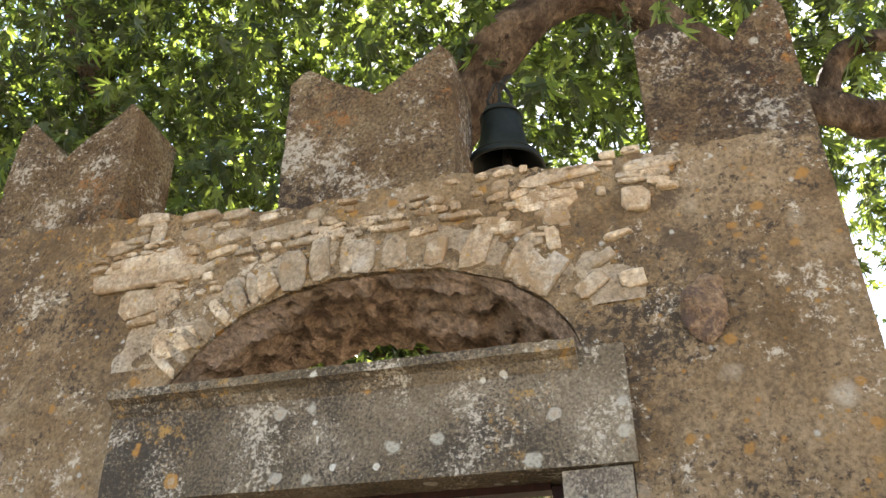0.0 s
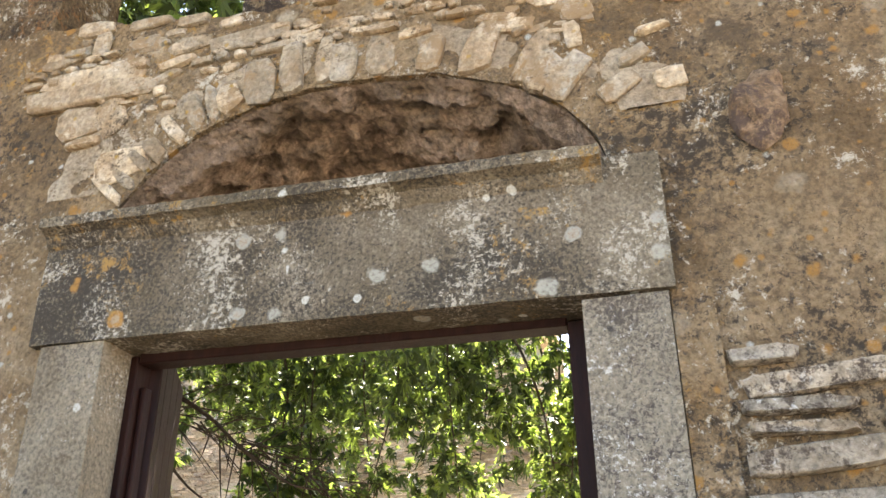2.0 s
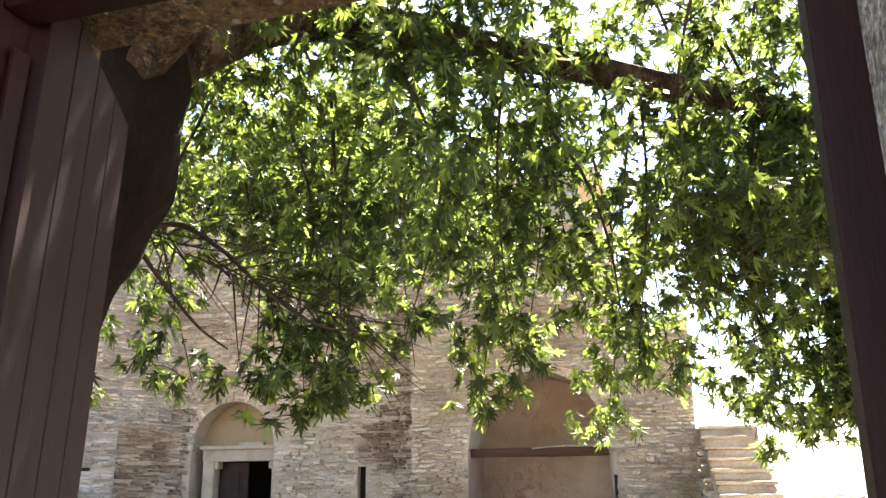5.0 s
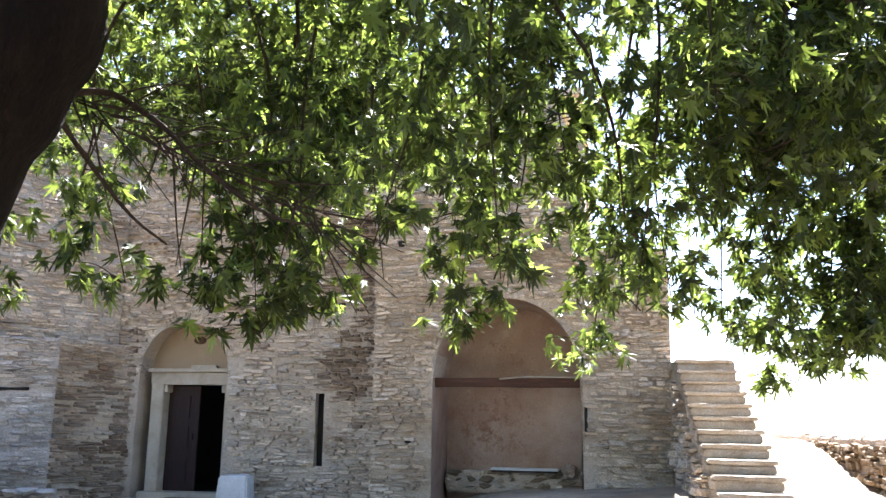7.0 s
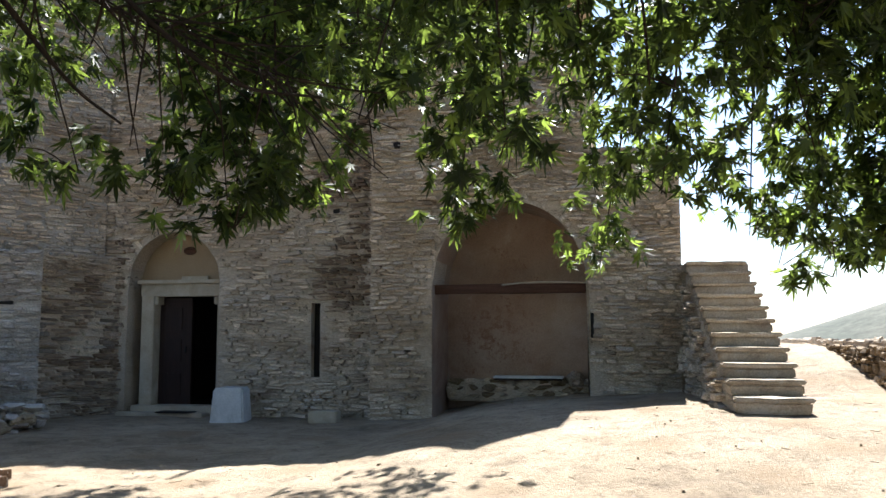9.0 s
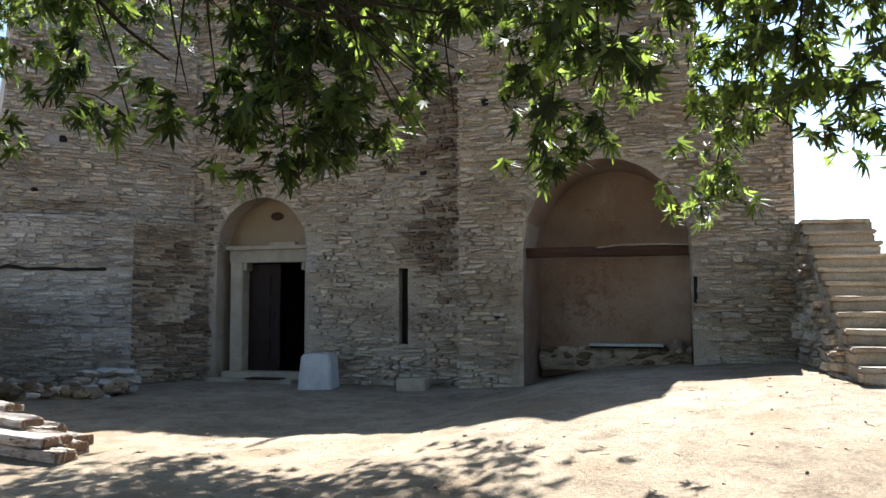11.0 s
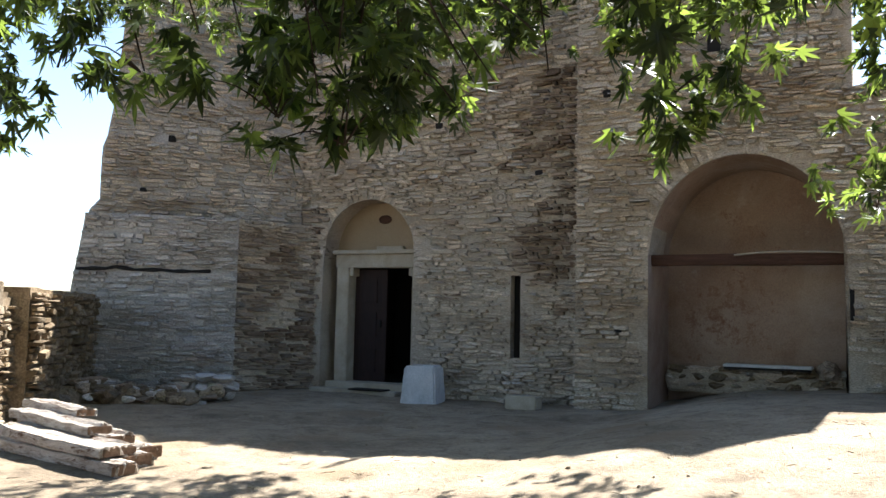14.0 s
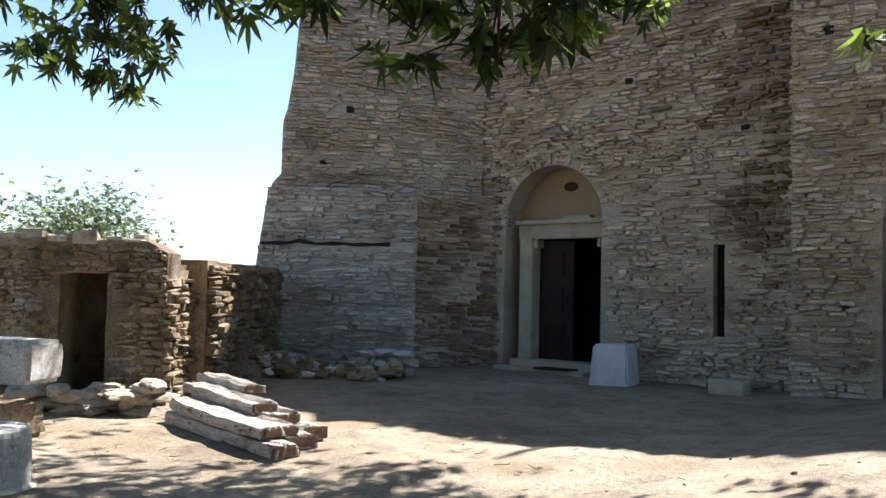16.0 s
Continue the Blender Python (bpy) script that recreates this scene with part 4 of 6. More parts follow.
part("core", rough_box((2.3, 0.36, 0.34), 4, 5, 0.03, 0.03), M_mortar, ledge).matrix_basis = pose(0, 0.06, -0.02)
bench = thing("board_bench", (-2.42, PY + 0.92, 0.63), "white painted board lying on stones as a bench", "bench")
part("seat", rough_box((1.12, 0.3, 0.035), 2, 3, 0.004, 0.006), M_greyblock, bench)
part("edge_batten", rough_box((1.1, 0.03, 0.03), 7, 2, 0.003, 0.005), M_iron, bench, "dark batten below the board's edge").matrix_basis = pose(0, -0.12, -0.032)
corner = boulder((0.34, 0.4, 0.26), 77)
ob = part("corner_stone", corner, M_schist_brown)
ob.matrix_basis = pose(-1.68, PY + 1.0, 0.5)
tagged(ob, "rough brown stone lying at the end of the bench", "stone")
# the slot's shade is a near-black block on the jamb's face
slot = thing("wall_slot", (-1.36, PY - 0.008, 1.28), "narrow slot in the jamb of the recess, its shade a near-black block", "opening", kind="structure")
part("opening", rough_box((0.05, 0.03, 0.4), 1, 0, 0, 0.008), M_dark, slot)

# ---- outer stairs ----
stairs = thing("stairs", (0.55, 13.0, 0.45), "outer stair of worn stone slabs climbing beside the church", "stairs", kind="structure")
N_STEP, RUN, RISER = 11, 0.325, 0.171
for k in range(N_STEP):
    x0, x1 = 0.23 - 0.022 * k, 0.985 - 0.018 * k
    y, z = 13.02 + RUN * k, 0.49 + RISER * k
    st = part("step", rough_box((x1 - x0, RUN + 0.1, RISER - 0.05), k, 2, 0.014, 0.02), M_step)
    st.matrix_basis = pose((x0 + x1) / 2, y + RUN / 2 + 0.02, z)
    child(st, stairs)
    tr = part("tread", rough_box((x1 - x0 + 0.05, RUN + 0.14, 0.05), k + 20, 3, 0.012, 0.015), M_step, st)
    tr.matrix_basis = pose(0, -0.02, RISER - 0.049)
stair_face = lambda u, v, w: Vector((0.22 - 0.022 * u / RUN + v, 13.05 + u, w))
under = lambda u: 0.48 + RISER * max(0, math.floor(u / RUN))
v, f = slab(stair_face, 0.0, 3.6, 44, 0.1, under, 12, 0.03, 0.7, 0.03)
child(raw("stair_core", v, f, M_mortar, label="rough stone side of the stair"), stairs)
v, f = slab(lambda u, v, w: Vector((u, 16.6 + v, w)), -0.04, 0.9, 6, -0.2, 2.36, 10, 0.0, 3.0, 0.02)
tagged(raw("stair_landing", v, f, M_step), "stone landing at the head of the outer stair", "landing", kind="structure")

# ---- parapet on the terrace edge ----
par_face = lambda u, v, w: Vector((2.3 + 0.03 * u + v, 9.0 + u, w))
par_top = lambda u: 1.22 + 0.025 * noise.noise(Vector((u * 2, 0, 9)))
v, f = slab(par_face, 0.0, 17.0, 60, -0.6, par_top, 8, 0.03, 0.45, 0.02)
wall_par = tagged(raw("wall_parapet", v, f, M_mortar), "low rubble parapet wall along the terrace edge", "wall", kind="structure")

# ---- ruin, low walls ----
RU = Matrix.Translation((-9.134, 10.864, 0)) @ Matrix.Rotation(math.atan2(0.62, 0.78), 4, "Z")
RD0, RD1 = -1.08, -0.6
ruin = lambda u, v, w: RU @ Vector((u, v, w))
ruin_top = lambda u: 1.58 + 0.05 * noise.noise(Vector((u * 5, 6, 1))) - 0.12 * step01((u + 0.25) / 0.25)
v, f = joined([
    slab(ruin, -4.5, RD0, 16, -0.3, ruin_top, 14, 0.03, 0.45, 0.03),
    slab(ruin, RD0, RD1, 6, 1.24, ruin_top, 5, 0.03, 0.45, 0.03),
    slab(ruin, RD1, 0.0, 14, -0.3, ruin_top, 14, 0.03, 0.45, 0.03),
    slab(ruin, -4.5, 0.0, 3, -0.3, 1.4, 3, 1.6, 1.75, 0.0),
    # unseen roof slab, added to keep daylight out of the doorway
    slab(ruin, -4.5, -0.05, 3, 1.26, 1.36, 1, 0.44, 1.72, 0.0),
    slab(ruin, -0.3, -0.01, 4, -0.3, 1.3, 8, 0.452, 1.65, 0.0),
])
wall_ruin = tagged(raw("wall_ruin", v, f, M_ruin), "ruined outbuilding wall of brown rubble with a dark doorway", "wall", kind="structure")
back_face = lambda u, v, w: Vector((-9.5 - 0.62 * u - 0.78 * v, 11.65 + 0.78 * u - 0.62 * v, w))
v, f = slab(back_face, 0.0, 3.9, 14, -0.3, lambda u: 1.42 + 0.05 * noise.noise(Vector((u * 5, 1, 1))), 10, 0.03, 0.5, 0.03)
wall_back = tagged(raw("wall_back", v, f, M_ruin), "low rubble boundary wall beside the buttress", "wall", kind="structure")

# ---- loose things at the left of the courtyard ----
r3 = random.Random(11)


def log(a, b, width, height, seed):
    """A squared, split timber from a to b."""
    a, b = Vector(a), Vector(b)
    d = b - a
    o = thing("timber_beam", a, "weathered silvery split timber beam in a pile", "timber", "pile of timber beams")
    bm = rough_box((d.length, width, height), seed, 9, 0.018, 0.01)
    for q in bm.verts:
        x = q.co.x / d.length
        side_n = noise.noise(Vector((q.co.x * 1.3, seed, 2.0)))
        q.co.y = q.co.y * (1 - 0.3 * abs(x) + 0.3 * side_n) + 0.03 * math.sin(2.5 * x + seed)
        q.co.z += 0.35 * height * noise.noise(Vector((q.co.x * 0.8, q.co.y * 22 + seed, 1.0))) * (q.co.z / height)
        q.co.x += 0.05 * noise.noise(Vector((q.co.y * 25, q.co.z * 30, seed))) * (abs(x) > 0.47)
    ob = part("beam", bm, M_timber, o)
    turn = Matrix.Rotation(math.atan2(d.y, d.x), 4, "Z") @ Matrix.Rotation(-math.asin(d.z / d.length), 4, "Y")
    ob.matrix_basis = turn @ pose(d.length / 2, 0, 0)
    end = part("cut_end", rough_box((0.02, width * 0.84, height * 0.8), seed, 1, 0.008, 0.008), M_timber_end, o, "reddish-brown sawn end")
    end.matrix_basis = turn @ pose(d.length + 0.004, 0, height * 0.1)
    return o


log((-8.17, 10.40, -0.07), (-6.30, 10.03, -0.08), 0.24, 0.1, 1)
log((-8.12, 10.72, -0.07), (-6.45, 10.32, -0.07), 0.3, 0.12, 2)
log((-8.32, 11.02, -0.06), (-6.62, 10.62, -0.06), 0.26, 0.12, 3)
log((-8.25, 10.52, 0.045), (-6.50, 10.17, 0.03), 0.34, 0.085, 4)
log((-8.47, 10.92, 0.065), (-6.85, 10.50, 0.05), 0.32, 0.09, 5)
log((-8.45, 10.80, 0.15), (-7.05, 10.46, 0.125), 0.26, 0.085, 6)
log((-8.55, 10.98, 0.225), (-7.55, 10.74, 0.215), 0.2, 0.075, 7)

def stone_at(name, center, size, material, label, seed, rz, group):
    ob = part(name, boulder(size, seed), material)
    ob.matrix_basis = pose(*center, r3.uniform(-6, 6), r3.uniform(-6, 6), rz)
    return tagged(ob, label, "stone", group)


for k in range(46):
    t = r3.random() ** 0.8
    x, y = -10.5 + 1.75 * t + r3.uniform(-0.1, 0.1), 9.5 + 1.25 * t + r3.uniform(-0.3, 0.02)
    stone_at("fieldstone", (x, y, ground_z(x, y) - 0.04 + r3.uniform(0.0, 0.09 + 0.2 * t)), (r3.uniform(0.2, 0.55), r3.uniform(0.2, 0.36), r3.uniform(0.08, 0.14)), M_step, "flat sun-bleached fieldstone lying before the ruin", k, r3.uniform(10, 60), "fieldstones before the ruin")
hv_, hf_, HN, HM = [], [], 40, 12
for i in range(HN + 1):
    t = i / HN
    for j in range(HM + 1):
        a = j / HM * 2 - 1
        x, y = -11.9 + 2.5 * t + 0.32 * a, 12.0 + 2.6 * t - 0.36 * a
        h = (0.34 - 0.16 * t) * (1 - abs(a) ** 2.5) * step01(t / 0.05) * step01((1 - t) / 0.08)
        hv_.append((x, y, ground_z(x, y) - 0.05 + h + 0.06 * noise.noise(Vector((x * 7, y * 7, 3)))))
for i in range(HN):
    for j in range(HM):
        a = i * (HM + 1) + j
        hf_.append((a, a + 1, a + HM + 2, a + HM + 1))
tagged(raw("rubble_heap", hv_, hf_, M_ruin), "low heap of earth and rubble below the buttress", "rubble heap", kind="structure")
for k in range(150):
    t = r3.random()
    a = r3.uniform(-1, 0.9)
    x, y = -11.9 + 2.5 * t + 0.34 * a, 12.0 + 2.6 * t - 0.38 * a
    h = (0.3 - 0.16 * t) * (1 - abs(a) ** 2)
    stone_at("rubble_stone", (x, y, ground_z(x, y) - 0.06 + h), (r3.uniform(0.14, 0.4), r3.uniform(0.14, 0.3), r3.uniform(0.08, 0.17)), (M_ruin, M_schist_grey, M_schist_brown)[k % 3], "grey-brown rubble stone on the low heap below the buttress", 30 + k, r3.uniform(-40, 60), "rubble stones below the buttress")
stub = thing("masonry_stub", (-9.62, 14.62, -0.06), "stub of stone masonry with a whitewashed top beside the buttress", "stone bench")
for k in range(10):
    part("stone", boulder((r3.uniform(0.2, 0.36), 0.4, 0.16), 120 + k), M_schist_grey, stub).matrix_basis = pose(-0.32 + 0.16 * (k % 5), r3.uniform(-0.04, 0.04), 0.12 * (k // 5), 0, 0, r3.uniform(-12, 12))
for k in range(3):
    part("cap", boulder((0.34, 0.44, 0.12), 140 + k), M_drum, stub, "chipped whitewashed capping stone").matrix_basis = pose(-0.26 + 0.26 * k, 0.0, 0.25 + 0.02 * (k % 2), 0, 0, r3.uniform(-15, 15))
stub.rotation_euler = (0, 0, radians(34))
block_at("dressed_block", (-8.95, 9.25, 0.3), (0.8, 0.45, 0.36), M_drum, "white dressed block lying on rubble by the ruin", "stone block", 9, 25, 0.012, 0.04)
for k in range(8):
    x, y = -9.2 + 0.14 * k, 8.95 + r3.uniform(-0.2, 0.3)
    block_at("fieldstone", (x, y, -0.08 + 0.12 * (k % 2)), (r3.uniform(0.25, 0.45), 0.3, 0.2), M_ruin, "brown fieldstone piled under the dressed block", "stone", 60 + k, r3.uniform(-30, 30), 0.03, 0.04, "fieldstones under the block")


def column_drum(at):
    o = thing("column_drum", at, "weathered grey marble column stump standing on the ground", "column")
    prof = [(0.3, 0.0), (0.31, 0.03), (0.305, 0.07), (0.27, 0.09), (0.262, 0.2), (0.255, 0.38), (0.245, 0.41), (0.22, 0.425), (0.0, 0.43)]
    vv, ff, n = [], [], 28
    for r_, z in prof:
        for k in range(n):
            t = 2 * math.pi * k / n
            s = 1 + 0.03 * noise.noise(Vector((math.cos(t) * 2, math.sin(t) * 2, z * 5)))
            vv.append((r_ * s * math.cos(t), r_ * s * math.sin(t), z))
    for i in range(len(prof) - 1):
        for k in range(n):
            ff.append((i * n + k, i * n + (k + 1) % n, (i + 1) * n + (k + 1) % n, (i + 1) * n + k))
    raw("shaft", vv, ff, M_drum, o)
    tv, tf = tube([(0.262 * math.cos(t), 0.262 * math.sin(t), 0.14 + 0.015 * math.sin(t)) for t in [2 * math.pi * k / 28 for k in range(29)]], [0.008] * 29, 5)
    raw("ring", tv, tf, M_drum, o)
    return o


column_drum((-6.95, 8.25, -0.16))

# ---- plane tree ----
LEAF_V = [(0.12, 0.0), (0.0, -0.05)]
LOBES = ((-84, 0.56), (-40, 0.86), (0, 1.0), (40, 0.86), (84, 0.56))
for ang, rad in LOBES:
    for da, q in ((-11, 0.62), (0, 1.0), (11, 0.62), (20, 0.31 / rad)):
        t = radians(ang + da)
        if not (ang == 84 and da == 20):
            LEAF_V.append((0.12 + rad * q * math.cos(t) * 0.95, rad * q * math.sin(t) * 0.8))
LEAF_V.append((0.0, 0.05))
LEAF_T = np.array([(a, -0.4 * abs(b) - 0.26 * a * a, b) for a, b in LEAF_V])
LEAF_F = [(0, i, i + 1) for i in range(1, len(LEAF_V) - 1)]


def leaf_turns(n, r, droop):
    """Random turns for hanging leaves: a length axis that points out and down, and a tilt about it."""
    az = r.uniform(0, 2 * math.pi, n)
    dip = np.clip(r.normal(droop, 0.4, n), -0.6, 1.45)
    a = np.stack([np.cos(az) * np.cos(dip), np.sin(az) * np.cos(dip), -np.sin(dip)], 1)
    up = np.tile([0.0, 0.0, 1.0], (n, 1)) + r.normal(0, 0.45, (n, 3))
    b = np.cross(up, a)
    b /= np.linalg.norm(b, axis=1)[:, None]
    c = np.cross(a, b)
    return np.stack([a, -c, b], 2)


def leaf_cloud(name, centers, sizes, material, parent, r, droop, label, template=LEAF_T, tris=LEAF_F):
    n = len(centers)
    turn = leaf_turns(n, r, droop)
    t = template[None] * np.stack([np.ones(n), r.uniform(0.2, 1.6, n), r.uniform(0.55, 0.95, n)], 1)[:, None, :]
    verts = np.einsum("nij,nkj->nki", turn, t) * sizes[:, None, None] + centers[:, None, :]
    k = len(template)
    faces = (np.array(tris)[None] + (np.arange(n) * k)[:, None, None]).reshape(-1, 3)
    me = bpy.data.meshes.new(name)
    me.from_pydata(verts.reshape(-1, 3).tolist(), [], faces.tolist())
    me.materials.append(material)
    ob = new(name, me)
    ob.parent = parent
    return tagged(ob, label, kind="stuff")


rl = np.random.default_rng(3)
tree = thing("plane_tree", (-4.45, 6.75, -0.1), "old oriental plane tree with leaning trunk and hanging leafy boughs", "tree")
tree_w = lambda ob: child(ob, tree)


def limb(points, r0, r1, name="limb", sides=12, material=M_bark, n=6, wobble=0.18, seed=0.0):
    line = smooth_line(points, n)
    rad = [r0 + (r1 - r0) * i / (len(line) - 1) for i in range(len(line))]
    vv, ff = tube(line, rad, sides, wobble, seed)
    return tree_w(raw(name, vv, ff, material, smooth=True))


trunk_line = smooth_line([(-4.85, 6.75, -0.25), (-4.75, 6.72, 0.4), (-4.62, 6.7, 1.2), (-4.55, 6.66, 2.1), (-4.36, 6.62, 2.9), (-4.0, 6.55, 3.6), (-3.8, 6.5, 4.4)], 8)
trunk_rad = [lerp_table([(0, 0.62), (8, 0.46), (16, 0.4), (24, 0.38), (32, 0.4), (38, 0.47), (44, 0.4), (48, 0.34)], i) for i in range(len(trunk_line))]
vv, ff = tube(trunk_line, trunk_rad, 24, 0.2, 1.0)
tree_w(raw("trunk", vv, ff, M_trunk_shaded, smooth=True))
bm = bmesh.new()
bmesh.ops.create_icosphere(bm, subdivisions=3, radius=0.2)
for q in bm.verts:
    q.co = q.co * (1 + 0.3 * noise.noise(q.co * 8)) + Vector((-3.75, 6.45, 3.55))
tree_w(part("burl", bm, M_trunk_shaded, smooth=True))
limb([(-3.85, 6.5, 4.1), (-2.6, 5.6, 4.45), (-1.2, 4.3, 4.4), (-0.71, 3.75, 4.47), (-0.52, 3.62, 4.72), (-0.32, 3.55, 4.9), (-0.1, 3.6, 5.12), (0.18, 3.7, 5.24), (0.43, 3.8, 5.08), (0.71, 3.9, 4.86), (1.09, 4.0, 4.5), (1.3, 4.0, 4.38), (1.56, 4.1, 4.36), (2.4, 4.3, 4.5)], 0.14, 0.085, seed=2, wobble=0.55)
limb([(1.28, 4.0, 4.4), (1.34, 4.0, 4.66), (1.5, 4.0, 4.82), (1.8, 4.05, 4.8), (2.4, 4.2, 4.6)], 0.06, 0.05, seed=5, wobble=0.35)
limb([(0.1, 3.68, 5.22), (-0.3, 3.4, 5.5), (-0.9, 3.3, 5.9), (-1.6, 3.6, 6.6)], 0.07, 0.04, seed=3)
limb([(-3.8, 6.5, 4.2), (-3.0, 7.4, 5.0), (-1.5, 8.2, 4.9), (0.2, 8.5, 4.4), (1.6, 8.6, 3.9), (3.0, 8.4, 3.6)], 0.2, 0.06, seed=6)
limb([(-3.9, 6.6, 4.2), (-4.6, 7.6, 5.4), (-5.4, 8.6, 5.8), (-6.0, 9.6, 5.2)], 0.2, 0.05, seed=7)
limb([(-3.8, 6.5, 4.3), (-4.0, 6.0, 5.5), (-4.3, 5.2, 7.0), (-4.6, 4.6, 8.3)], 0.28, 0.08, seed=8)
limb([(-4.15, 6.75, 3.05), (-3.85, 7.1, 3.3), (-3.5, 7.2, 3.12), (-3.2, 7.25, 2.84), (-2.8, 7.35, 2.55), (-2.4, 7.5, 2.5)], 0.026, 0.006, "branch", 8, M_twig, seed=9)
limb([(-4.0, 6.85, 3.15), (-3.9, 7.2, 2.85), (-3.75, 7.4, 2.6), (-3.6, 7.6, 2.45)], 0.02, 0.006, "branch", 6, M_twig, seed=10)
limb([(-1.5, 8.1, 4.9), (-1.2, 8.0, 4.15), (-0.95, 8.0, 3.7), (-0.8, 8.1, 3.2), (-0.75, 8.3, 2.7)], 0.02, 0.006, "branch", 6, M_twig, seed=11)

# boughs that hang down: (tip, anchor, spread, leaves)
BOUGHS = [
    ((-5.45, 8.15, 1.9), (-5.0, 8.0, 4.4), 0.36, 161),
    ((-5.8, 8.2, 2.15), (-5.3, 8.3, 4.6), 0.4, 148),
    ((-6.6, 8.6, 2.3), (-5.8, 8.9, 4.8), 0.5, 136),
    ((-4.65, 7.9, 2.2), (-4.5, 7.8, 4.4), 0.32, 142),
    ((-4.05, 7.85, 2.1), (-3.9, 7.6, 4.5), 0.34, 161),
    ((-3.6, 8.27, 1.95), (-3.4, 8.0, 4.5), 0.36, 260),
    ((-3.25, 8.3, 1.8), (-3.0, 8.0, 4.6), 0.36, 297),
    ((-2.9, 8.25, 1.95), (-2.7, 8.0, 4.7), 0.34, 266),
    ((-3.3, 9.0, 2.25), (-3.2, 8.6, 4.9), 0.45, 204),
    ((-2.6, 9.3, 2.35), (-2.5, 8.8, 4.9), 0.42, 210),
    ((-2.05, 9.45, 1.88), (-1.9, 8.9, 4.7), 0.34, 400),
    ((-1.85, 10.2, 2.45), (-1.7, 9.4, 4.9), 0.42, 210),
    ((-2.2, 7.58, 2.25), (-2.2, 7.3, 4.5), 0.36, 173),
    ((-1.56, 7.96, 2.1), (-1.5, 7.8, 4.6), 0.36, 186),
    ((-1.1, 11.0, 1.78), (-1.0, 9.8, 4.6), 0.36, 380),
    ((-0.75, 10.3, 2.3), (-0.6, 9.4, 4.8), 0.42, 223),
    ((-0.66, 8.62, 1.98), (-0.5, 8.3, 4.7), 0.42, 248),
    ((0.3, 9.2, 2.3), (0.4, 8.6, 4.5), 0.46, 235),
    ((-0.35, 9.8, 2.05), (-0.2, 9.0, 4.6), 0.42, 248),
    ((0.05, 10.2, 1.9), (0.1, 9.2, 4.4), 0.42, 260),
    ((0.36, 10.8, 1.72), (0.4, 9.2, 4.4), 0.4, 260),
    ((0.85, 10.3, 1.95), (0.9, 9.0, 4.3), 0.45, 475),
    ((1.25, 10.7, 1.9), (1.3, 9.0, 4.2), 0.42, 412),
    ((1.7, 10.2, 2.2), (1.6, 8.9, 4.2), 0.45, 362),
    ((2.2, 9.8, 2.6), (2.1, 8.6, 3.9), 0.55, 300),
    ((0.2, 9.3, 3.0), (0.2, 8.8, 5.0), 0.5, 269),
    ((0.8, 9.3, 3.0), (0.8, 8.8, 5.0), 0.5, 543),
    ((-0.2, 7.4, 2.9), (0.0, 7.2, 5.0), 0.45, 186),
    ((1.0, 7.8, 2.7), (1.0, 8.0, 4.2), 0.5, 375),
    ((-3.3, 12.1, 3.9), (-3.4, 11.0, 5.4), 0.7, 333),
    ((-4.4, 12.3, 3.9), (-4.3, 11.0, 5.4), 0.7, 333),
    ((-5.6, 12.1, 3.9), (-5.4, 11.0, 5.4), 0.7, 333),
    ((-6.8, 11.7, 3.8), (-6.3, 10.8, 5.4), 0.6, 120),
    ((0.6, 10.2, 1.58), (0.6, 9.0, 4.2), 0.32, 440),
    ((0.98, 10.2, 1.64), (0.95, 9.0, 4.2), 0.32, 440),
    ((1.3, 10.2, 1.85), (1.3, 9.0, 4.2), 0.34, 420),
    ((-1.15, 8.6, 3.0), (-1.1, 8.4, 5.2), 0.45, 420),
    ((-1.5, 9.2, 3.3), (-1.4, 9.0, 5.4), 0.5, 420),
    ((2.25, 10.3, 2.0), (2.1, 8.9, 4.2), 0.42, 280),
    ((2.75, 10.2, 2.15), (2.6, 8.9, 4.2), 0.42, 260),
    ((3.2, 10.2, 2.3), (3.0, 8.9, 4.3), 0.45, 380),
    ((0.15, 8.5, 2.9), (0.1, 8.2, 5.0), 0.5, 420),
    ((-0.3, 9.2, 3.2), (-0.3, 8.6, 5.4), 0.5, 420),
    ((0.55, 9.0, 3.3), (0.5, 8.6, 5.4), 0.5, 280),
    ((2.0, 10.4, 1.95), (1.9, 8.8, 4.0), 0.5, 400),
    ((2.7, 10.0, 2.3), (2.4, 8.6, 4.0), 0.55, 360),
    ((1.9, 9.4, 2.9), (1.8, 8.6, 4.6), 0.55, 200),
]
spots, scale_l, near = [], [], []
